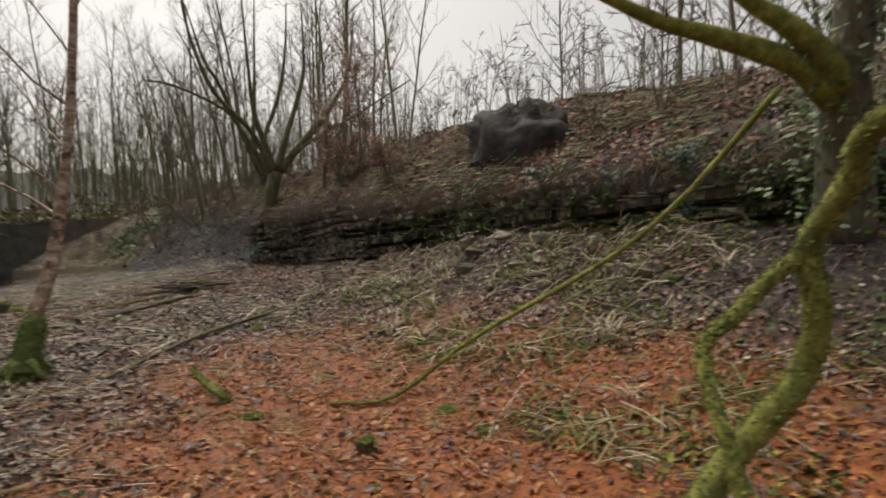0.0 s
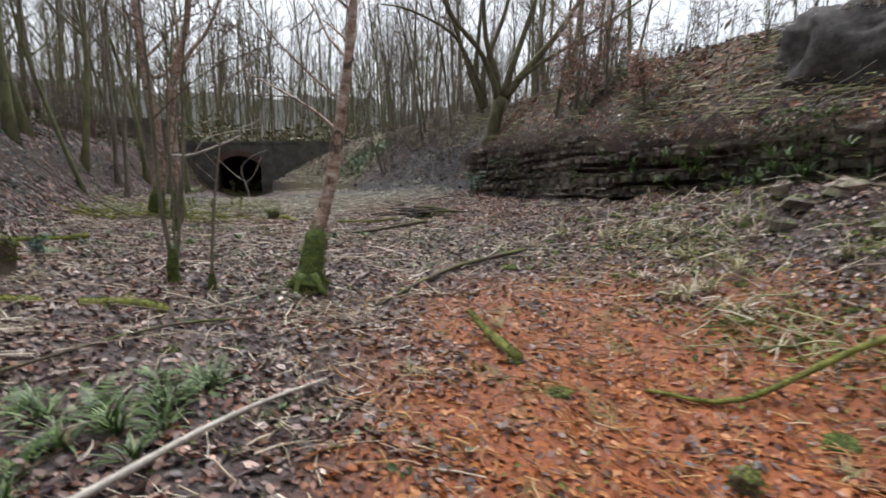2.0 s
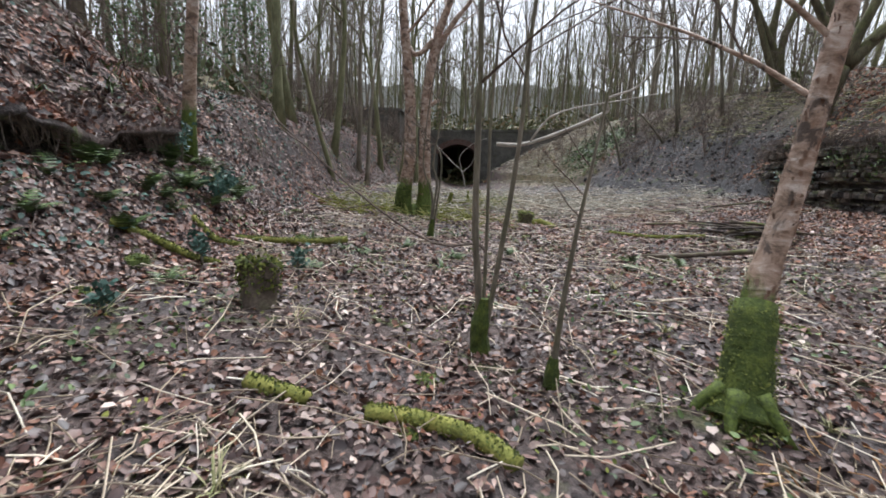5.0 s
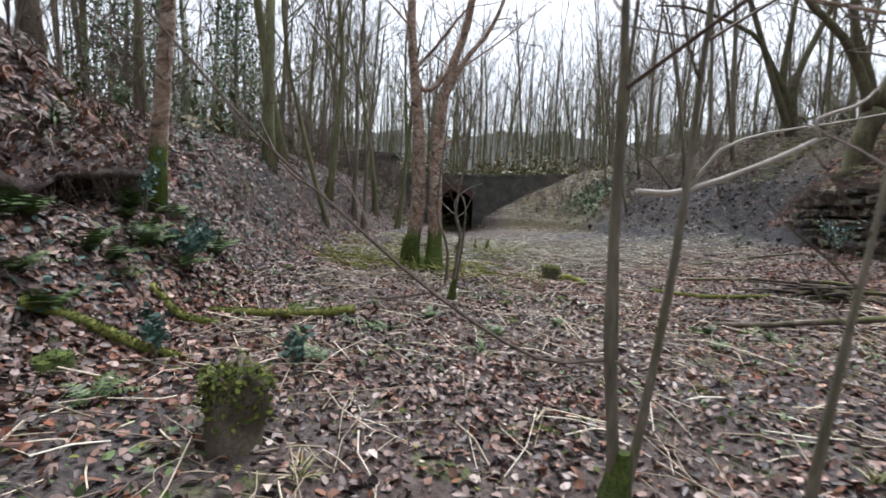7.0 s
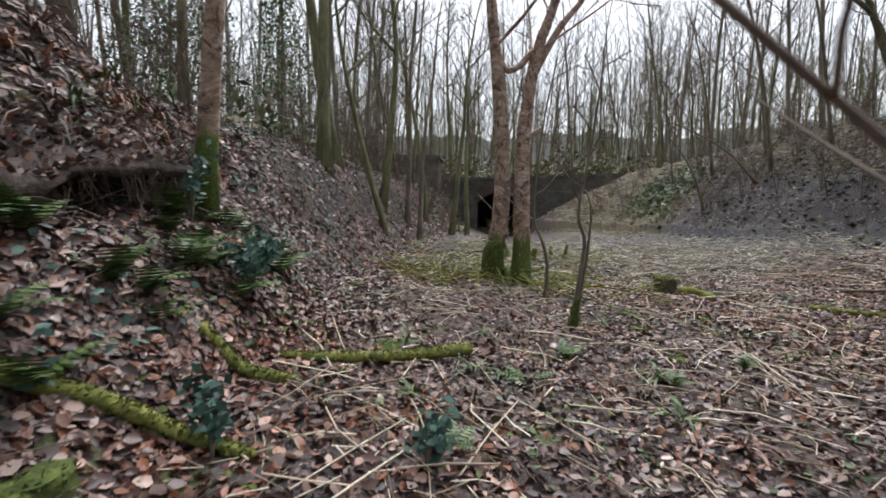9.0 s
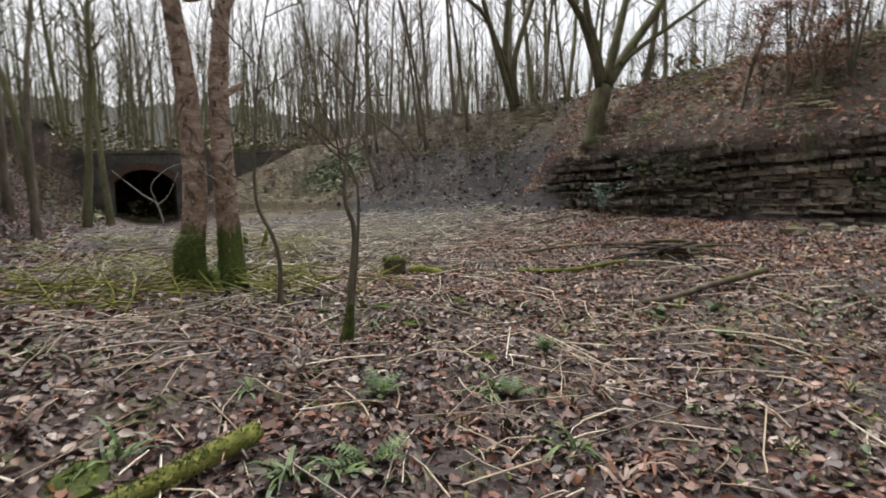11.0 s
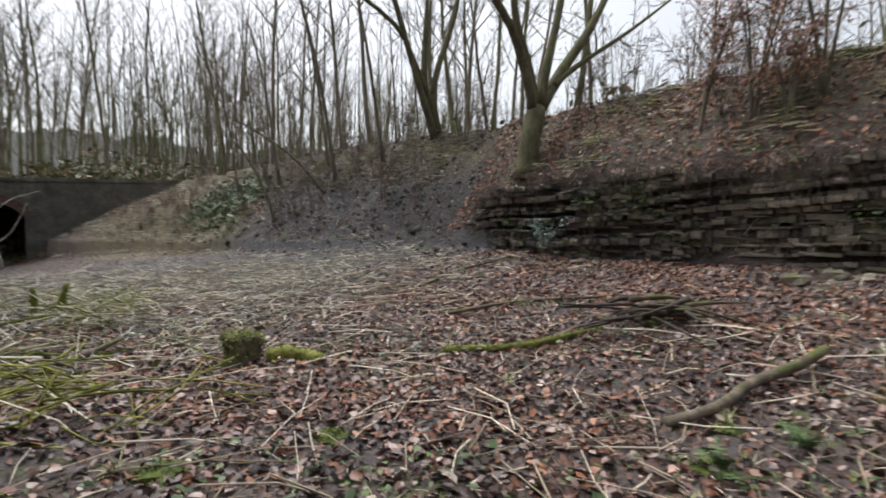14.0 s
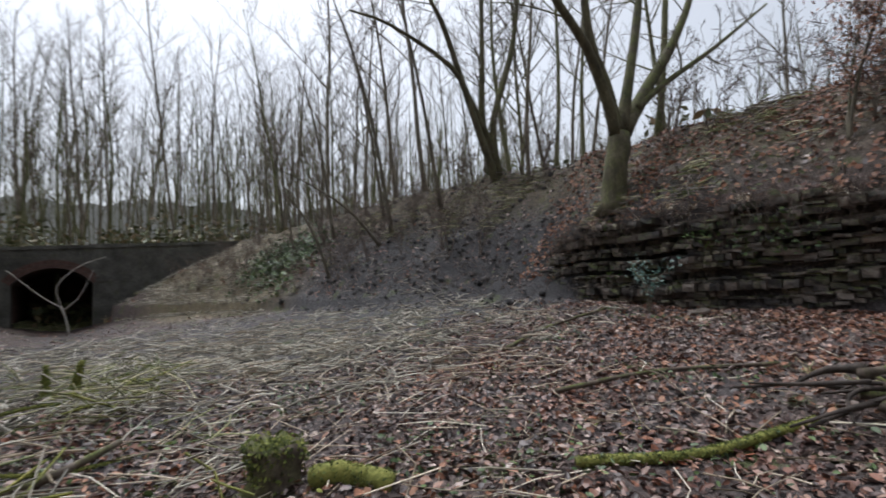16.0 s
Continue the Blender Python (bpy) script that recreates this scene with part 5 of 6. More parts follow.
def ivy_tree():
    """Dark ivied tree on the rock above the fallen limbs."""
    rng = random.Random(28)
    o = Vector((8.9, -4.1, 1.5))
    wood, twigs, ivy = Shape(), Shape(), Shape()
    ln = stem(wood, rng, local([(9.0, -4.0, 1.2), (8.85, -4.05, 2.2), (8.55, -4.15, 3.0), (8.4, -4.35, 4.4), (8.5, -4.5, 7.5)], o), 0.3, 0.12, 14, 11, 0.1, 0.1)
    boughs = Shape()
    b1 = stem(boughs, rng, local([(8.6, -4.05, 2.6), (8.1, -3.8, 3.0), (7.49, -3.34, 3.27), (7.0, -2.95, 3.45), (6.3, -2.6, 3.7)], o), 0.15, 0.05, 14, 10, 0.0, 0.1)
    b2 = stem(boughs, rng, local([(8.5, -4.1, 2.75), (8.01, -3.92, 3.2), (7.6, -3.55, 3.6), (7.0, -3.2, 4.2), (6.2, -2.9, 5.0)], o), 0.14, 0.04, 14, 10, 0.0, 0.1)
    for l in (ln, b1, b2):
        fork(rng, wood, twigs, l[5:], 0.05, 1, 0.6, 6, 0.03, 0.3)
    for _ in range(2000):
        p = rng.choice(ln[:11])
        leaf_quad(ivy, rng, p + Vector((rng.gauss(0, 0.32), rng.gauss(0, 0.32), rng.gauss(0, 0.2))), rng.uniform(0.06, 0.12))
    t = tree_thing("tree", wood, twigs, BARK, TWIG, pose(*o), "mossy ivy-clad tree growing out of the rock", "tree")
    part("bough", boughs.mesh("bough", MOSSY, True), t, "mossy spreading boughs")
    part("ivy", ivy.mesh("ivy", FERN), t, "dark green ivy")


def plants():
    rng = random.Random(29)
    def holly(x, y, h, n, label, z=None, dx=0.0):
        wood, leaf = Shape(), Shape()
        tips = []
        for _ in range(max(3, n // 60)):
            az = rng.uniform(0, 6.28)
            ln = stem(wood, rng, [(0, 0, -0.05), (0.1 * h * math.cos(az), 0.1 * h * math.sin(az), h * 0.45), (0.4 * h * math.cos(az), 0.4 * h * math.sin(az), h * rng.uniform(0.6, 1))], 0.014, 0.004, 8, 5)
            tips += ln[3:]
        for _ in range(n):
            leaf_quad(leaf, rng, rng.choice(tips) + Vector((rng.gauss(0, 0.08), rng.gauss(0, 0.08), rng.gauss(0, 0.07))) * max(h, 0.5), rng.uniform(0.05, 0.085))
        t = tagged(new("holly_bush"), label, "bush")
        t.matrix_basis = pose(x, y, lie(x, y) if z is None else z)
        part("stem", wood.mesh("stem", BARK), t)
        part("foliage", leaf.mesh("foliage", HOLLY), t)
    holly(-3.3, 6.75, 0.5, 420, "low blue-green holly at the foot of the bank")
    holly(-3.9, 6.9, 0.7, 160, "small holly sprig on the bank")
    holly(-2.6, 5.0, 0.4, 120, "low holly sprig in leaf litter")
    holly(8.6, 12.9, 1.1, 220, "young green holly against the rock")
    holly(9.3, 0.33, 0.5, 200, "holly growing from the rock ledge", 2.2)
    holly(9.25, -1.14, 0.45, 180, "holly growing from the rock ledge", 1.95)
    holly(9.2, -2.23, 0.6, 260, "holly growing from the rock ledge", 2.05)
    holly(9.1, -2.3, 0.35, 120, "holly growing from the rock ledge", 1.4)
    holly(-2.4, 3.2, 0.25, 70, "low holly sprig in leaf litter")
    holly(-1.6, 5.2, 0.3, 90, "low holly sprig in leaf litter")
    def tuft(name, shape, mat, x, y, label, category, group, z=None):
        t = tagged(new(name, shape.mesh(name, mat)), label, category, group)
        t.matrix_basis = pose(x, y, (lie(x, y) if z is None else z) - 0.01, 0, 0, rng.uniform(0, 360))
        return t
    for x, y, L in ((0.2, 0.0, 0.22), (0.65, -0.15, 0.24), (1.1, -0.2, 0.2), (0.0, -0.7, 0.24), (0.45, -0.6, 0.24), (0.9, 0.15, 0.2), (3.0, 7.6, 0.25), (2.6, 6.7, 0.22), (3.6, 7.3, 0.25), (0.2, 6.9, 0.25), (1.0, 7.4, 0.2), (-1.5, 5.4, 0.25), (-0.6, 7.3, 0.25), (-1.0, 6.6, 0.25), (-2.5, 4.2, 0.3), (-3.3, 4.8, 0.4), (-3.6, 5.6, 0.4), (-3.9, 4.6, 0.45)):
        tuft("fern", frond_fern(rng, 9, L), FERN, x, y, "low green fern in the leaf litter", "fern", "low ferns")
    for k in range(84):
        y = rng.uniform(-4, 6.5)
        z = float(ledge_top(y)) - rng.uniform(0.35, 1.05)
        tuft("hartstongue_fern", blades(rng, 10, rng.uniform(0.2, 0.36), 0.045, 0.9, 1.2), FERN, 9.12 - rng.uniform(0, 0.08), y, "strap-leaved green fern hanging from the rock joints", "fern", "ferns on the rock", z)
    for k in range(60):
        x, y = rng.uniform(-3, 8), rng.uniform(-5, 16)
        tuft("grass_tuft", blades(rng, 22, rng.uniform(0.1, 0.24), 0.008, 0.9, 1.1), GRASS, x, y, "small tuft of fading woodland grass", "grass tuft", "grass tufts")
    for k in range(28):
        x, y = rng.uniform(5.8, 8.7), rng.gauss(1.0, 2.2)
        tuft("reed_tuft", blades(rng, 26, rng.uniform(0.3, 0.6), 0.012, 0.8, 1.5), STRAW if k % 3 else GRASS, x, y, "collapsed tuft of pale dead stalks", "grass tuft", "dead stalk tufts")
    # hanging roots and dry grass over the rock lip
    for k in range(150):
        y = rng.uniform(-4.5, 15.0)
        tuft("dry_grass", blades(rng, 20, rng.uniform(0.22, 0.45), 0.009, 1.1, 1.9), BEECH if k % 3 == 0 else STRAW, 9.4 + rng.uniform(-0.1, 0.5), y, "dry grass and roots draped over the rock edge", "grass tuft", "dry grass on the lip", float(ledge_top(y)) + rng.uniform(-0.12, 0.08))
    for k in range(30):
        y, d = rng.uniform(2.8, 8.5), rng.uniform(0.35, 1.2)
        tuft("bank_fern", frond_fern(rng, 11, rng.uniform(0.25, 0.5)), FERN, float(left_toe(y)) - d, y, "drooping green fern on the bank below the hollow", "fern", "ferns on the bank")
    for k in range(64):
        y = rng.uniform(3.2, 10.4)
        d = rng.uniform(1.5, 2.5)
        tuft("dry_fern", blades(rng, 20, rng.uniform(0.3, 0.65), 0.026, 1.1, 2.1), (LEAF, TWIG, FERN, LEAF, BEECH, LEAF)[k % 6], float(left_toe(y)) - d, y, "dead bracken hanging over the undercut bank", "fern", "dead bracken on the bank")
    for k in range(34):
        a, q = rng.uniform(0, 6.283), math.sqrt(rng.random())
        x, y = 11.1 + 0.75 * q * math.cos(a), 2.15 + 1.2 * q * math.sin(a)
        tuft("dry_grass", blades(rng, 22, rng.uniform(0.2, 0.4), 0.009, 1.1, 1.7), (GRASS, STRAW, TWIG)[k % 3], x, y, "dry grass and runners over the dark outcrop", "grass tuft", "grass on the outcrop", lie(11.25, 2.15) + 0.45 - 0.35 * q)
    for k in range(90):
        y = rng.uniform(25.5, 39.5)
        x = float(right_toe(y)) + rng.uniform(-0.3, 3.4)
        tuft("rough_grass", blades(rng, 16, rng.uniform(0.35, 0.7), 0.02, 0.9, 1.4, 3), (GREY_STRAW, BEECH, GRASS, GREY_STRAW, TWIG)[k % 5], x, y, "rough dry grass tussock on the ramp by the bridge", "grass tuft", "tussocks on the ramp")
    for k in range(16):
        tuft("green_tuft", blades(rng, 26, rng.uniform(0.2, 0.34), 0.016, 0.9, 1.1), FERN, rng.uniform(0.0, 1.25), rng.uniform(-1.1, 0.3), "lush green strap-leaved tuft beside the path", "grass tuft", "green tufts by the path")
    for k in range(46):
        x, y = rng.uniform(-3.3, 0.9), rng.uniform(5.6, 9.2)
        tuft("dry_fern", blades(rng, 18, rng.uniform(0.16, 0.34), 0.022, 1.2, 1.9), (LEAF, TWIG, LEAF, FERN)[k % 4], x, y, "collapsed brown bracken on the woodland floor" if k % 4 != 3 else "low green fern among the bracken", "fern", "bracken on the floor")
    # moss cushions
    for k in range(70):
        if k < 36:
            x, y = rng.uniform(4.6, 8.4), rng.gauss(0.8, 2.6)
        else:
            x, y = rng.uniform(-3.4, 4), rng.uniform(-3, 16)
        r = rng.uniform(0.07, 0.2)
        flat = rng.uniform(0.25, 0.5)
        pad = tuft("moss_clump", lump(rng, r * 0.85, r * 0.7, r * flat * 0.7, 5, 10, 0.2), MOSS, x, y, "yellow-green moss cushion on the ground", "moss", "moss cushions")
        c = Shape()
        for _ in range(130):
            a, q = rng.uniform(0, 6.283), rng.random() ** 0.6
            leaf_quad(c, rng, Vector((r * q * math.cos(a), r * q * math.sin(a) * 0.8, r * flat * (1 - q * q) * rng.uniform(0.5, 1.1))), rng.uniform(0.012, 0.034))
        tagged(part("moss_fronds", c.mesh("moss_fronds", FUZZ), pad), kind="stuff")


def shrubs():
    """Thin undergrowth on the banks."""
    rng = random.Random(33)
    firsts = []
    for k in range(5):
        wood, twigs = Shape(), Shape()
        for _ in range(5):
            az, h = rng.uniform(0, 6.28), rng.uniform(1.0, 2.4)
            ln = stem(wood, rng, [(0, 0, -0.1), (0.15 * h * math.cos(az), 0.15 * h * math.sin(az), h * 0.5), (0.45 * h * math.cos(az), 0.45 * h * math.sin(az), h)], 0.013, 0.004, 9, 4)
            fork(rng, wood, twigs, ln[2:], 0.01, 1, 0.6, 6, 0.02, 0.4)
        firsts.append((wood.mesh("stem", TWIG), twigs.mesh("crown", TWIG)))
    made = {}
    for k in range(190):
        if k < 100:
            y = rng.uniform(-4, 36)
            x = float(right_toe(y)) + rng.uniform(1.0, 5.2)
        else:
            y = rng.uniform(-3, 34) if k < 150 else rng.uniform(28, 39.5)
            x = float(left_toe(y)) - rng.uniform(1.4 if k < 150 else 0.2, 4.5)
        m = pose(x, y, lie(x, y), 0, 0, rng.uniform(0, 360)) @ Matrix.Scale(rng.uniform(0.5, 1.2), 4)
        j = k % 5
        if j not in made:
            t = tagged(new("shrub"), "thin leafless undergrowth shrub on the bank", "shrub", "bank undergrowth")
            part("stem", firsts[j][0], t)
            part("crown", firsts[j][1], t)
            t.matrix_basis = m
            made[j] = t
        else:
            copy_thing(made[j], Matrix.Identity(4)).matrix_basis = m


def turf_block():
    """Dark overhanging block of peat and rock near the bank top."""
    rng = random.Random(30)
    s = Shape()
    rings, seg = 22, 44
    for k in range(rings):
        a = -0.6 + (k / (rings - 1)) * (math.pi * 0.5 + 0.6)
        for j in range(seg):
            b = 2 * math.pi * j / seg
            d = 1 + 0.3 * noise.noise(Vector((math.cos(b) * 1.9, math.sin(b) * 1.9, a * 2.0))) + 0.1 * noise.noise(Vector((math.cos(b) * 5, math.sin(b) * 5, a * 7.0))) + rng.uniform(-0.02, 0.02)
            s.v.append((0.95 * math.cos(a) * math.cos(b) * d, 1.4 * math.cos(a) * math.sin(b) * d, 0.9 * math.sin(a) ** 0.6 * d if a > 0 else 0.9 * math.sin(a) * d))
    for k in range(rings - 1):
        for j in range(seg):
            a, b = k * seg + j, k * seg + (j + 1) % seg
            s.f.append((a, b, b + seg, a + seg))
    t = tagged(new("rock_outcrop", s.mesh("rock_outcrop", SPOIL, True)), "dark mossy outcrop under the bank top", "rock")
    t.matrix_basis = pose(11.05, 2.15, lie(11.25, 2.15) - 0.5, 8, -12, 0)
    cap = Shape()
    for _ in range(420):
        p = Vector(s.v[rng.randrange(seg * 14, seg * rings)])
        leaf_quad(cap, rng, p + Vector((rng.gauss(0, 0.04), rng.gauss(0, 0.04), rng.uniform(-0.02, 0.03))), rng.uniform(0.03, 0.06))
    tagged(part("turf", cap.mesh("turf", UNDER), t, "ragged brown and green turf"), kind="stuff")


def turf_lip():
    """Overhanging turf above the hollow in the other bank, with roots hanging from it."""
    rng = random.Random(52)
    s = Shape()
    ys = np.linspace(2.8, 8.3, 70)
    rows = 9
    for y in ys:
        end = float(sstep(2.8, 3.3, y) * (1 - sstep(7.6, 8.3, y)))
        e = float(bank_edge(np.array(y)))
        toe = float(left_toe(np.array(y)))
        out = 0.08 + end * (0.16 + 0.34 * float(vnoise(y * 1.7, 2.0, 66)) + 0.12 * float(vnoise(y * 6, 4.0, 67)))
        deep = 0.06 + 0.16 * float(vnoise(y * 2.3, 7.0, 68))
        back, front = toe - e - 0.3, toe - e + out
        zb = lie(back, y) + 0.03
        zf = lie(toe - e - 0.12, y) - 0.04 - 0.12 * float(vnoise(y * 1.3, 9.0, 69))
        profile = [(back, zb), (back * 0.6 + front * 0.4, zb * 0.5 + zf * 0.5 + 0.03), (front - 0.06, zf + 0.02), (front, zf - 0.03), (front + 0.01, zf - deep * 0.6), (front - 0.05, zf - deep), (front - 0.14, zf - deep * 0.8), (back + 0.25, zf - deep * 0.7), (back, zf - deep * 0.7)]
        s.v += [(px + rng.uniform(-0.015, 0.015), y + rng.uniform(-0.02, 0.02), pz + rng.uniform(-0.015, 0.015)) for px, pz in profile]
    for k in range(len(ys) - 1):
        for j in range(rows):
            a, b = k * rows + j, k * rows + (j + 1) % rows
            s.f.append((a, b, b + rows, a + rows))
    s.f += [tuple(reversed(range(rows))), tuple((len(ys) - 1) * rows + j for j in range(rows))]
    tagged(new("bank_overhang", s.mesh("bank_overhang", SOIL, True)), "overhanging leafy turf above a dark hollow in the bank", "bank", kind="structure")
    top, hang, dark = Shape(), Shape(), Shape()
    for _ in range(2600):
        k, j, q = rng.randrange(len(ys) - 1), rng.choice((0, 1, 1, 2)), rng.random()
        p = Vector(s.v[k * rows + j]).lerp(Vector(s.v[k * rows + j + 1]), rng.random()).lerp(Vector(s.v[(k + 1) * rows + j]), q * 0.5)
        leaf_quad(top, rng, p + Vector((0, 0, 0.02)), rng.uniform(0.05, 0.11))
    tagged(new("leaf_litter", top.mesh("leaf_litter", LEAF)), "brown leaves lying on the overhanging turf", "leaf litter", kind="stuff")
    for _ in range(420):
        k = rng.randrange(len(ys))
        p = Vector(s.v[k * rows + 5]) + Vector((rng.uniform(-0.08, 0.04), rng.uniform(-0.05, 0.05), 0.05))
        L = rng.uniform(0.1, 0.38)
        hang.tube(curve_points([p, p + Vector((rng.uniform(0, 0.06), rng.gauss(0, 0.04), -L * 0.5)), p + Vector((rng.uniform(-0.02, 0.1), rng.gauss(0, 0.07), -L))], 4), [0.005, 0.004, 0.003, 0.0015], 3, 0.0, rng, False)
    tagged(new("hanging_roots", hang.mesh("hanging_roots", TWIG)), "thin brown roots hanging in the hollow of the bank", "roots", kind="stuff")


mossy_birch()
twin_sapling()
mossy_stumps()
dead_wood()
double_birch()
bent_sapling()
crooked_sapling()
ledge_trees()
bank_trees()
ivy_tree()
turf_block()
turf_lip()
shrubs()
plants()


def arch_branch():
    """Pale forked branch standing before the arch."""
    rng = random.Random(36)
    s = Shape()
    stem(s, rng, [(0, 0, -0.3), (-0.15, 0, 0.5), (-0.35, 0, 1.0)], 0.05, 0.04, 6, 6)
    stem(s, rng, [(-0.33, 0, 0.95), (-1.0, 0, 1.35), (-2.2, 0.1, 2.3)], 0.035, 0.012, 8, 5)
    stem(s, rng, [(-0.33, 0, 0.98), (-0.5, 0, 1.7), (0.3, 0, 2.4), (1.3, -0.1, 2.75)], 0.03, 0.01, 10, 5)
    stem(s, rng, [(-0.25, 0, 0.85), (0.3, 0, 1.3), (0.85, 0, 2.3)], 0.03, 0.01, 8, 5)
    t = tagged(new("dead_branch", s.mesh("dead_branch", PALEWOOD, True)), "pale forked dead branch standing before the arch", "branch")
    t.matrix_basis = pose(0.15, 38.4, lie(0.15, 38.4)) @ Matrix.Diagonal((1.1, 1.1, 1.38, 1))


arch_branch()


# ---- litter ----
def frames_on(rng, x, y, tilt):
    """Turned axes lying on the ground at each place."""
    e = 0.05
    z = land(x, y)
    gx, gy = (land(x + e, y) - z) / e, (land(x, y + e) - z) / e
    nrm = np.stack([-gx, -gy, np.ones_like(gx)], -1)
    nrm[:, :2] = np.clip(nrm[:, :2], -1.6, 1.6)
    nrm += rng.normal(0, tilt, nrm.shape)
    nrm /= np.linalg.norm(nrm, axis=1, keepdims=True)
    a = rng.uniform(0, 2 * np.pi, len(x))
    d = np.stack([np.cos(a), np.sin(a), np.zeros_like(a)], -1)
    d -= nrm * (d * nrm).sum(1, keepdims=True)
    d /= np.linalg.norm(d, axis=1, keepdims=True)
    return np.stack([x, y, z], -1), d, np.cross(nrm, d), nrm


def leaves(rng, x, y, size, tilt=0.35, lift=0.012):
    p, d, e, n = frames_on(rng, x, y, tilt)
    L = (size * rng.uniform(0.45, 1.35, len(x)))[:, None]
    W = L * rng.uniform(0.18, 0.4, len(x))[:, None]
    curl = (L * rng.uniform(-0.1, 0.26, len(x))[:, None])
    p = p + n * lift * rng.uniform(0.2, 1.6, len(x))[:, None]
    v = np.stack([p - d * L * 0.5, p - d * L * 0.22 + e * W * 0.75 + n * curl, p + d * L * 0.2 + e * W + n * curl,
                  p + d * L * 0.5 + n * curl * 0.6, p + d * L * 0.2 - e * W + n * curl, p - d * L * 0.22 - e * W * 0.75 + n * curl], 1)
    i = np.arange(len(x))[:, None] * 6
    f = np.concatenate([i + [0, 3, 2, 1], i + [0, 5, 4, 3]], 0)
    return v.reshape(-1, 3), f


def stalks(rng, x, y, length, radius, tilt=0.12, lift=0.02, heading=None):
    p, d, e, n = frames_on(rng, x, y, tilt)
    if heading is not None:
        a = rng.normal(heading, 0.8, len(x))
        d = np.stack([np.cos(a), np.sin(a), rng.normal(0, 0.06, len(x))], -1)
        e = np.cross(n, d)
        e /= np.linalg.norm(e, axis=1, keepdims=True)
    L = (length * rng.uniform(0.35, 1.3, len(x)))[:, None]
    r = (radius * rng.uniform(0.6, 1.4, len(x)))[:, None]
    p = p + n * (lift * rng.uniform(0.2, 1.8, len(x))[:, None])
    bend = e * L * rng.normal(0, 0.07, len(x))[:, None] + n * L * rng.uniform(0, 0.05, len(x))[:, None]
    rings = []
    for q, b in ((-0.5, 0.0), (0.0, 1.0), (0.5, 0.0)):
        c = p + d * L * q + bend * b
        rings += [c + e * r, c - e * r * 0.5 + n * r * 0.87, c - e * r * 0.5 - n * r * 0.87]
    v = np.stack(rings, 1)
    i = np.arange(len(x))[:, None] * 9
    f = np.concatenate([i + [a + k, a + (k + 1) % 3, a + 3 + (k + 1) % 3, a + 3 + k] for a in (0, 3) for k in range(3)], 0)
    return v.reshape(-1, 3), f


def wet(x, y):
    return ((x - 4.7) / 2.7) ** 2 + ((y + 2.0) / 4.5) ** 2 + 0.9 * (vnoise(x * 2, y * 2, 8) - 0.5)


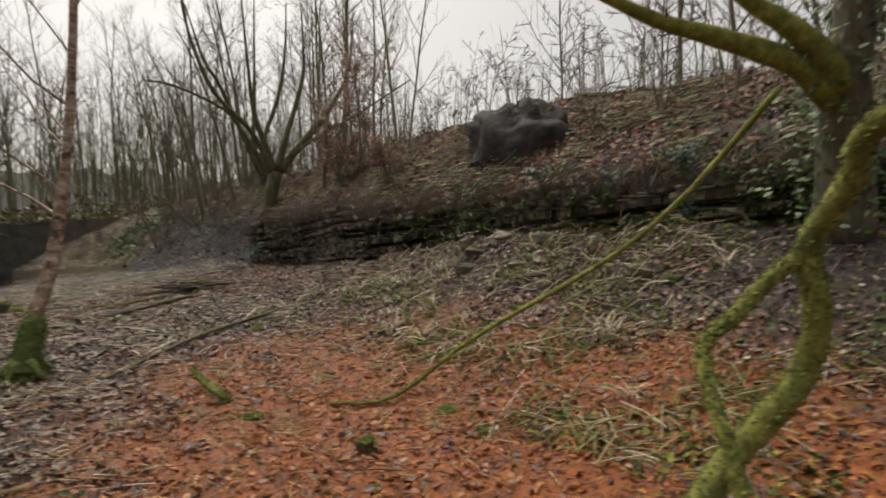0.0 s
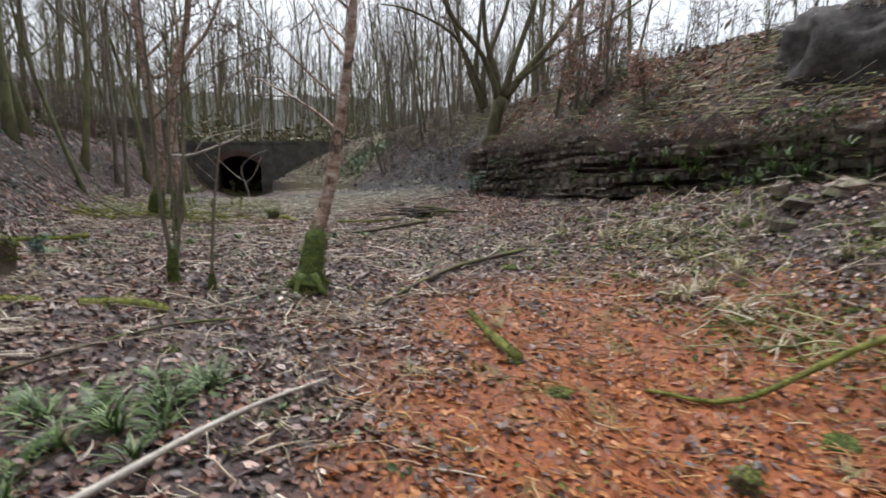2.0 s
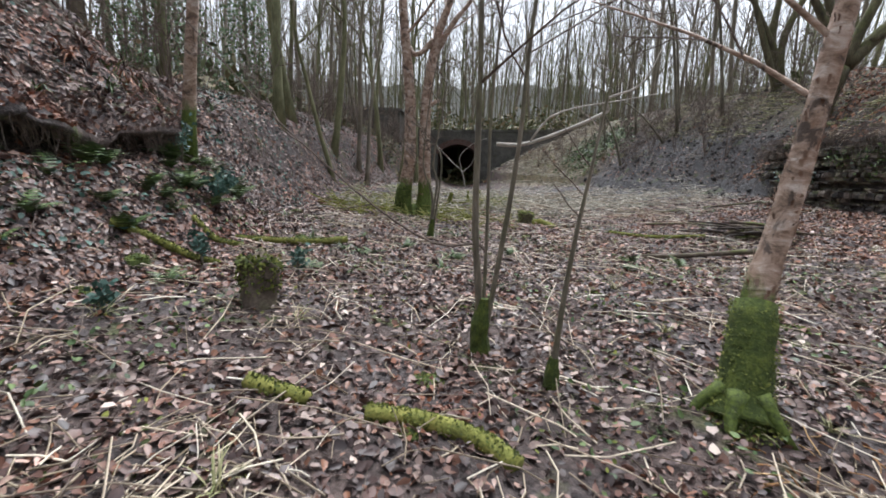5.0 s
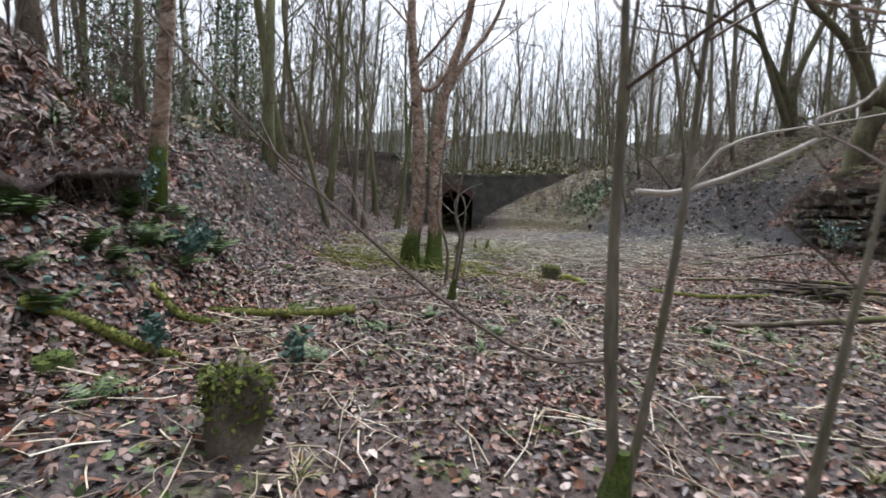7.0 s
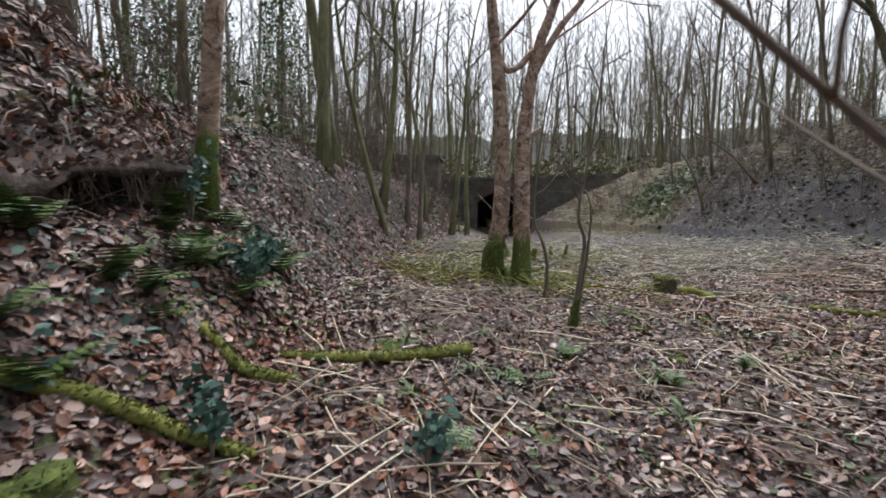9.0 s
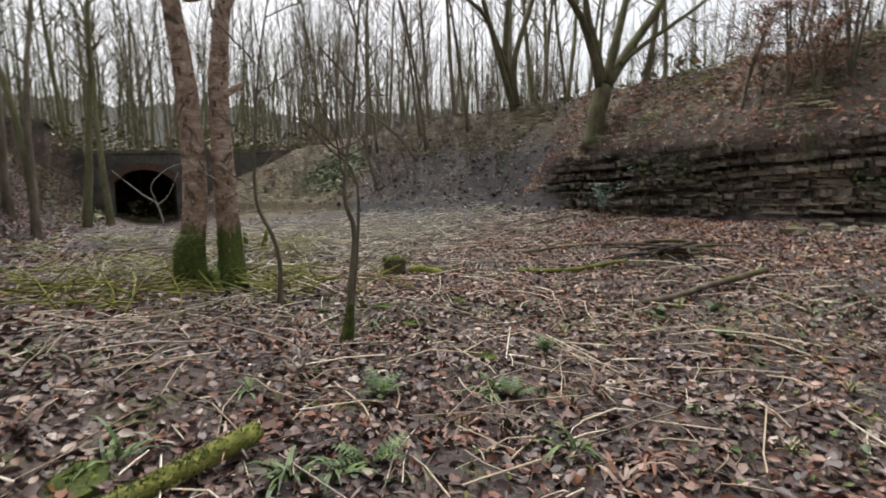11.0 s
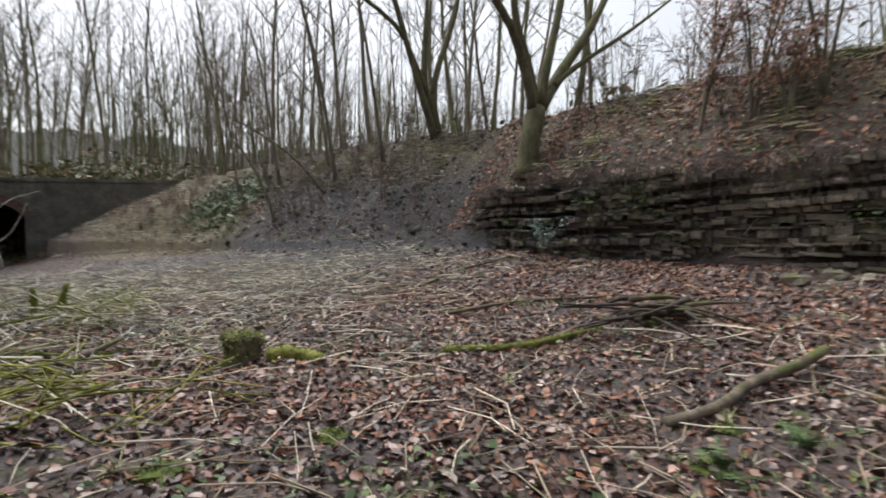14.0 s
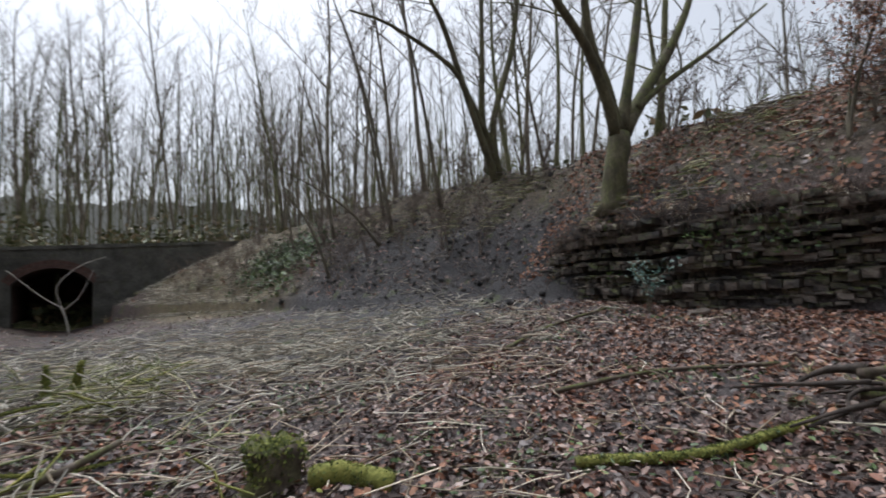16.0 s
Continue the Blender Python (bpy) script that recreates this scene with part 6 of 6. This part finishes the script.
def scatter():
    rng = np.random.default_rng(7)
    def field(n, x0, x1, y0, y1, keep=None):
        x, y = rng.uniform(x0, x1, n), rng.uniform(y0, y1, n)
        if keep is not None:
            k = rng.random(n) < keep(x, y)
            x, y = x[k], y[k]
        return x, y
    clump = lambda x, y: 0.5 + 0.5 * sstep(0.35, 0.6, vnoise(x * 1.3, y * 1.3, 4))
    dry = lambda x, y: clump(x, y) * (wet(x, y) > 0.9) * (1 - 0.9 * np.exp(-((x - 4.0) / 4.2) ** 2 - ((y - 17.6) / 3.2) ** 2))
    x, y = field(205000, -3.9, 9.2, -6, 16.5, dry)
    tagged(new("leaf_litter", quick_mesh("leaf_litter", *leaves(rng, x, y, 0.067, 0.6, 0.02), LEAF)), "brown and mauve fallen leaves carpeting the ground", "leaf litter", kind="stuff")
    x, y = field(26000, -3.9, 9.2, 16.5, 40, lambda x, y: 0.4 * clump(x, y) * (1 - 0.9 * np.exp(-((x - 3.6) / 4.5) ** 2 - ((y - 18) / 5) ** 2)))
    tagged(new("leaf_litter", quick_mesh("leaf_litter", *leaves(rng, x, y, 0.085, 0.3), LEAF)), "brown fallen leaves towards the bridge", "leaf litter", kind="stuff")
    x, y = field(84000, -7.5, -3.0, -4, 40.2, clump)
    tagged(new("leaf_litter", quick_mesh("leaf_litter", *leaves(rng, x, y, 0.1, 0.45), LEAF)), "fallen leaves on the steep bank", "leaf litter", kind="stuff")
    x, y = field(46000, 7.0, 15, -6, 32, lambda x, y: clump(x, y) * (x > right_toe(y) + 0.35) * (1 - 0.75 * np.exp(-((x - 10.0) / 3) ** 2 - ((y - 20.5) / 6) ** 2)))
    tagged(new("leaf_litter", quick_mesh("leaf_litter", *leaves(rng, x, y, 0.1, 0.45), LEAF)), "fallen leaves on the bank above the rock", "leaf litter", kind="stuff")
    x, y = field(30000, 1.6, 8, -7, 3, lambda x, y: (wet(x, y) < 1.1) * 0.8)
    tagged(new("wet_leaf_litter", quick_mesh("wet_leaf_litter", *leaves(rng, x, y, 0.062, 0.3, 0.007), OCHRE_LEAF)), "rust-orange stained leaves in the seep", "leaf litter", kind="stuff")
    x, y = field(9000, 1.6, 8, -7, 3, lambda x, y: (wet(x, y) < 1.1) * (0.15 + 0.85 * sstep(0.45, 0.65, vnoise(x * 1.4, y * 1.4, 71))))
    tagged(new("leaf_litter", quick_mesh("leaf_litter", *leaves(rng, x, y, 0.06, 0.4, 0.016), LEAF)), "dark sodden leaves lying in the orange seep", "leaf litter", kind="stuff")
    x, y = field(20000, -6.2, -2.6, 1.5, 10.5, clump)
    tagged(new("leaf_litter", quick_mesh("leaf_litter", *leaves(rng, x, y, 0.08, 0.5, 0.02), LEAF)), "mauve-brown leaves caught on the near bank", "leaf litter", kind="stuff")
    # copper leaves gathered in patches
    x, y = field(7000, -2.5, 9, 6.5, 13.5, lambda x, y: sstep(0.5, 0.66, vnoise(x * 0.8, y * 0.8, 58)))
    tagged(new("leaf_litter", quick_mesh("leaf_litter", *leaves(rng, x, y, 0.07, 0.5, 0.03), BEECH)), "rust-red leaves in patches on the floor", "leaf litter", kind="stuff")
    x, y = field(5500, 5.0, 9.2, 2.5, 13.5, lambda x, y: sstep(5.0, 7.5, x) * (0.2 + 0.8 * sstep(0.4, 0.6, vnoise(x * 0.9, y * 0.9, 59))))
    tagged(new("leaf_litter", quick_mesh("leaf_litter", *leaves(rng, x, y, 0.075, 0.5, 0.02), BEECH)), "copper-brown leaves drifted below the rock ledge", "leaf litter", kind="stuff")
    x, y = field(15000, 9.6, 13, -5, 17, clump)
    tagged(new("leaf_litter", quick_mesh("leaf_litter", *leaves(rng, x, y, 0.1, 0.7, 0.04), BEECH)), "copper leaves caught on the bank above the rock", "leaf litter", kind="stuff")
    x, y = field(7000, -1.5, 9, 8.5, 14.5, lambda x, y: 0.9 * (np.exp(-((x - 5.8) / 2.0) ** 2 - ((y - 11.5) / 1.6) ** 2) + np.exp(-((x - 0.9) / 1.1) ** 2 - ((y - 11.1) / 0.8) ** 2)))
    tagged(new("leaf_litter", quick_mesh("leaf_litter", *leaves(rng, x, y, 0.075, 0.4, 0.02), BEECH)), "copper leaves drifted together on the floor", "leaf litter", kind="stuff")
    # dead stalks
    def lay(n, x0, x1, y0, y1, keep, length, radius, label, mat=STRAW, heading=None, tilt=0.12, lift=0.02):
        x, y = field(n, x0, x1, y0, y1, keep)
        tagged(new("dead_stalks", quick_mesh("dead_stalks", *stalks(rng, x, y, length, radius, tilt, lift, heading), mat)), label, "dead stalks", kind="stuff")
    tuftish = lambda x, y: sstep(0.4, 0.7, vnoise(x * 1.1, y * 1.1, 12))
    lay(6000, -3.4, 8.8, -6, 15, lambda x, y: (0.25 + 0.75 * tuftish(x, y)) * (wet(x, y) > 0.95), 0.25, 0.0045, "pale broken stalks lying on the leaf litter")
    lay(2600, 1.8, 7.6, -6, 2.6, None, 0.22, 0.0042, "rust-stained stalks on the orange seep", OCHRE_STALK)
    lay(2400, -1.6, 2.8, -4.5, 2.2, lambda x, y: (0.3 + 0.7 * tuftish(x, y)) * (wet(x, y) > 0.8), 0.27, 0.0045, "pale broken stalks heaped beside the path")
    lay(900, 5.2, 9.0, -3.5, 4.5, lambda x, y: 0.3 + 0.7 * tuftish(x, y), 0.4, 0.0052, "bleached stalks collapsed over mossy hummocks", STRAW, None, 0.3, 0.09)
    lay(1200, 5.2, 9.2, -4, 4.8, tuftish, 0.4, 0.007, "green and yellow stems over mossy hummocks", GRASS, None, 0.5, 0.1)
    lay(22000, -2.5, 9.0, 13.2, 27, lambda x, y: np.exp(-((x - 3.6) / 3.8) ** 2 - ((y - 18.2) / 4.4) ** 2) * (0.25 + 0.75 * sstep(0.35, 0.6, vnoise(x * 0.9, y * 0.9, 15))), 0.4, 0.009, "grey flattened reed stalks covering the far floor", GREY_STRAW, None, 0.22, 0.05)
    lay(2600, -2.5, 9.0, 12.5, 24, lambda x, y: np.exp(-((x - 3.6) / 4.2) ** 2 - ((y - 16.5) / 4.2) ** 2), 0.5, 0.008, "pale bleached reed stalks over the grey ones", STRAW, 0.2, 0.2, 0.07)
    lay(1300, -3.2, 1.8, 12.2, 17.5, tuftish, 0.8, 0.007, "greenish flattened stems near the twin birch", GRASS, None, 0.35, 0.16)
    lay(1800, -3.2, 1.8, 11.6, 17.5, tuftish, 0.7, 0.007, "weathered flattened stems near the twin birch", GREY_STRAW, None, 0.35, 0.14)
    lay(900, -2.8, 6, 1, 14, None, 0.75, 0.0055, "long pale stalks lying across the litter", STRAW, None, 0.1, 0.03)
    lay(5000, 2.0, 9.0, 27, 39.8, lambda x, y: (x > right_toe(y) - 0.5) * (0.2 + 0.8 * tuftish(x, y)), 0.5, 0.01, "straw-coloured dry grass on the ramp by the bridge", GREY_STRAW, 0.8, 0.3, 0.06)
    lay(1400, -3.2, 8.8, -5, 15, None, 0.4, 0.004, "thin dark twigs among the leaves", TWIG, None, 0.15, 0.03)
    lay(6500, 7.5, 14.5, -5, 32, lambda x, y: x > right_toe(y) + 0.2, 0.5, 0.004, "thin twigs and bramble stems on the bank", TWIG, None, 0.35, 0.08)
    lay(2200, -7, -3.5, -3, 28, None, 0.5, 0.004, "thin twigs and bramble stems on the bank", TWIG, None, 0.35, 0.08)

    lay(5000, -8, 10, 40.9, 45, None, 0.45, 0.01, "pale rough grass on top of the bridge", GRASS, 1.2, 0.5, 0.1)
    lay(12000, 9.7, 14.5, -5, 27, tuftish, 0.5, 0.01, "dry grass on the bank above the rock", GRASS, 1.2, 0.6, 0.07)
    lay(700, -3.2, 1.4, 10.4, 15.5, tuftish, 0.9, 0.009, "mossy thin stems tangled over the ground", MOSSY, None, 0.4, 0.12)
    lay(5000, 9.4, 14, -5, 30, tuftish, 0.6, 0.009, "pale dead bramble stems on the bank", PALE_TWIG, None, 0.5, 0.12)
    x, y = field(24000, 5.2, 9.2, -4.5, 5.0, lambda x, y: 0.15 + 0.85 * tuftish(x, y))
    tagged(new("ground_moss", quick_mesh("ground_moss", *leaves(rng, x, y, 0.055, 0.9, 0.04), FUZZ)), "green moss over the hummocks below the rock", "moss", kind="stuff")
    x, y = field(14000, -3.4, 6, -5, 16, lambda x, y: sstep(0.55, 0.7, vnoise(x * 1.6, y * 1.6, 57)))
    tagged(new("ground_moss", quick_mesh("ground_moss", *leaves(rng, x, y, 0.04, 0.9, 0.03), FUZZ)), "thin green moss between the fallen leaves", "moss", kind="stuff")
    # clods on the dark spoil
    x, y = field(9000, 5.5, 13.5, 14.5, 33, lambda x, y: (x > right_toe(y) - 0.6) * np.exp(-((x - 9.6) / 3) ** 2 - ((y - 21) / 6.5) ** 2))
    p, d, e, n = frames_on(rng, x, y, 0.6)
    s = (0.02 + 0.09 * rng.random(len(x)) ** 4)[:, None]
    w = lambda: s * rng.uniform(0.6, 1.3, len(x))[:, None]
    v = np.stack([p + d * w() - n * s, p + e * w() - n * s, p - d * w() - n * s, p - e * w() - n * s,
                  p + (d * 0.7 + n * 0.6) * w(), p + (e * 0.7 + n * 0.7) * w(), p + (n * 0.6 - d * 0.7) * w(), p + (n * 0.7 - e * 0.7) * w()], 1).reshape(-1, 3)
    i = np.arange(len(x))[:, None] * 8
    f = np.concatenate([i + q for q in ([4, 5, 6, 7], [0, 1, 5, 4], [1, 2, 6, 5], [2, 3, 7, 6], [3, 0, 4, 7])], 0)
    tagged(new("spoil_clods", quick_mesh("spoil_clods", v, f, SPOIL)), "dark clods of spoil on the bare bank", "clods", kind="stuff")
    # green growth on the ramp and round the bridge
    x, y = field(16000, 5.0, 11, 26, 34, lambda x, y: np.exp(-((x - 8.0) / 1.2) ** 2 - ((y - 30.0) / 1.8) ** 2))
    tagged(new("ground_ivy", quick_mesh("ground_ivy", *leaves(rng, x, y, 0.17, 1.0, 0.22), FERN)), "green bramble patch on the ramp", "ground cover", kind="stuff")
    x, y = field(9000, -7.5, -2.8, 30, 40.3, lambda x, y: 0.2 + 0.8 * sstep(0.45, 0.65, vnoise(x, y, 54)))
    tagged(new("ground_ivy", quick_mesh("ground_ivy", *leaves(rng, x, y, 0.14, 1.0, 0.25), UNDER)), "dull green growth on the bank by the bridge", "ground cover", kind="stuff")
    # ivy and bramble leaves creeping in patches
    x, y = field(26000, -3.8, 8.5, -5.5, 16, lambda x, y: sstep(0.54, 0.72, vnoise(x * 1.05, y * 1.05, 51)) * (wet(x, y) > 0.8))
    tagged(new("ground_ivy", quick_mesh("ground_ivy", *leaves(rng, x, y, 0.055, 0.7, 0.05), FERN)), "creeping green ivy and bramble leaves in patches", "ground cover", kind="stuff")
    x, y = field(15000, -7, -3.2, 0, 40, lambda x, y: sstep(0.55, 0.75, vnoise(x * 1.1, y * 1.1, 52)))
    tagged(new("ground_ivy", quick_mesh("ground_ivy", *leaves(rng, x, y, 0.07, 0.8, 0.07), HOLLY)), "dark ivy leaves creeping on the bank", "ground cover", kind="stuff")
    x, y = field(16000, 9.5, 16, -6, 30, lambda x, y: sstep(0.5, 0.72, vnoise(x * 0.9, y * 0.9, 53)))
    tagged(new("ground_ivy", quick_mesh("ground_ivy", *leaves(rng, x, y, 0.08, 0.9, 0.1), UNDER)), "green and brown low growth on the bank top", "ground cover", kind="stuff")


scatter()


# ---- bedded rock ledge ----
def slab_mesh(rng, k):
    """One slab, 1 m in each direction, its front towards -x, with worn uneven edges."""
    s = Shape()
    for q in (0.0, 0.5, 1.0):
        out = rng.uniform(-0.04, 0.04)
        for x, z in ((out + rng.uniform(-0.02, 0.03), 0.0), (out, rng.uniform(0.35, 0.75)), (out + rng.uniform(-0.02, 0.05), 1.0), (1.0, 1.0), (1.0, 0.0)):
            s.v.append((x, q, z + rng.uniform(-0.06, 0.06)))
    for a in (0, 5):
        for j in range(5):
            s.f.append((a + j, a + (j + 1) % 5, a + 5 + (j + 1) % 5, a + 5 + j))
    s.f += [(4, 3, 2, 1, 0), (10, 11, 12, 13, 14)]
    return s.mesh("slab", STONE)


def rock_ledge():
    rng = random.Random(41)
    wall = tagged(new("wall_rock"), "thin-bedded dark sandstone ledge with overhanging courses", "rock wall", kind="structure")
    shapes = [slab_mesh(rng, k) for k in range(16)]
    rest = Shape()
    z, course = 0.55, 0
    while z < 2.95:
        kind = (0, 1, 2, 0, 0, 1, 0, 2)[course % 8] if z < 1.75 else (1, 2, 0)[course % 3]
        thick = (rng.choice((0.045, 0.055, 0.065, 0.08)), rng.uniform(0.07, 0.12), rng.uniform(0.09, 0.15))[kind]
        proud = rng.uniform(-0.03, 0.03) + 0.06 * sstep(1.6, 2.3, z)
        y = -5.8 + rng.uniform(0, 0.4)
        while y < 16.0:
            w = rng.uniform(0.1, 0.24) + (rng.uniform(0, 0.35) if rng.random() < 0.15 else 0)
            mid = y + w / 2
            zz = z - 0.055 * (mid - 5) + 0.035 * math.sin(mid * 0.9) + 0.02 * math.sin(mid * 2.7)
            lo = float(ledge_foot(np.array(mid))) - 0.25
            hi = float(ledge_top(np.array(mid))) - 0.06 - 0.34 * float(vnoise(mid * 0.8, 3.0, 44))
            # hollows that run along the bedding
            hollow = float(vnoise(mid * 0.55 + course * 3.7, course * 0.9, 45))
            back = 0.34 * float(sstep(0.47, 0.51, hollow)) if kind == 1 else 0.0
            shelf = 0.1 * float(sstep(0.4, 0.7, vnoise(mid * 0.9, course * 1.3, 47))) if kind == 2 else 0.0
            if lo < zz < hi:
                front = 9.3 - proud + back - shelf + rng.choice((-0.06, -0.03, -0.01, 0.0, 0.02, 0.05, 0.1)) + 0.12 * math.sin(mid * 0.8) + 0.05 * math.sin(mid * 2.9) + max(0.0, (mid - 13.2)) * 0.1
                sc = (9.95 - front, w - rng.uniform(0.008, 0.03), thick - rng.uniform(0.003, 0.014))
                tip = rng.uniform(-0.018, 0.018)
                me = rng.choice(shapes)
                if 6.3 < mid < 9.3 and len(wall.children) < 300:
                    ob = part("slab", me, wall)
                    ob.matrix_basis = pose(front, y, zz, math.degrees(tip), 0, 0) @ Matrix.Diagonal((*sc, 1))
                else:
                    b = len(rest.v)
                    rest.v += [(front + v.co.x * sc[0], y + v.co.y * sc[1], zz + v.co.z * sc[2] + tip * v.co.y) for v in me.vertices]
                    rest.f += [tuple(b + i for i in p.vertices) for p in me.polygons]
            y += w
        z += thick
        course += 1
    tagged(part("slabs", rest.mesh("slabs", STONE), wall), kind="stuff")
    # roots and runners hanging over the rock
    hang = Shape()
    for k in range(800):
        y = rng.uniform(-5, 15.6)
        top = float(ledge_top(np.array(y))) + rng.uniform(-0.15, 0.25)
        x = 9.55 + rng.uniform(-0.1, 0.25)
        drop = rng.uniform(0.2, 0.75)
        hang.tube(curve_points([(x, y, top), (9.2 - rng.uniform(0, 0.12), y + rng.uniform(-0.2, 0.2), top - 0.05 + rng.uniform(-0.1, 0.1)), (9.16 - rng.uniform(0, 0.1), y + rng.uniform(-0.35, 0.35), top - drop)], 6), radii_for(6, rng.uniform(0.004, 0.011), 0.003), 3, 0.0, rng, False)
    tagged(new("hanging_roots", hang.mesh("hanging_roots", TWIG)), "brown roots and runners hanging over the rock face", "roots", kind="stuff")
    # ivy, fern and moss on the damp end of the rock
    nr = np.random.default_rng(43)
    k = 9000
    y = nr.uniform(-5, 14, k)
    z = ledge_foot(y) + (ledge_top(y) + 0.25 - ledge_foot(y)) * nr.random(k) ** 0.7
    keep = vnoise(y * 1.3, z * 2.2, 46) > 0.5 + 0.3 * sstep(1, 5, y)
    y, z = y[keep], z[keep]
    p = np.stack([9.12 + 0.12 * np.sin(y * 0.8) - 0.06 * sstep(1.6, 2.3, z) + nr.normal(0, 0.05, len(y)), y, z], -1)
    d = nr.normal(0, 1, p.shape)
    d /= np.linalg.norm(d, axis=1, keepdims=True)
    e = np.cross(d, nr.normal(0, 1, p.shape))
    e /= np.linalg.norm(e, axis=1, keepdims=True)
    s = nr.uniform(0.015, 0.05, len(y))[:, None]
    v = np.stack([p - d * s, p + e * s * 0.55, p + d * s, p - e * s * 0.55], 1).reshape(-1, 3)
    tagged(new("rock_plants", quick_mesh("rock_plants", v, np.arange(len(v)).reshape(-1, 4), FERN)), "green ivy and small ferns growing on the rock", "ivy", kind="stuff")
    # fallen blocks at the foot
    for k in range(16):
        y = rng.uniform(-3, 13)
        x = 8.6 + rng.uniform(-0.5, 0.3)
        b = lump(rng, rng.uniform(0.1, 0.3), rng.uniform(0.1, 0.22), rng.uniform(0.07, 0.17), 5, 8, 0.28)
        t = tagged(new("fallen_stone", b.mesh("fallen_stone", STONE)), "fallen sandstone block below the ledge", "stone", "fallen stones")
        t.matrix_basis = pose(x, y, lie(x, y), rng.uniform(-10, 10), rng.uniform(-10, 10), rng.uniform(0, 180))


rock_ledge()
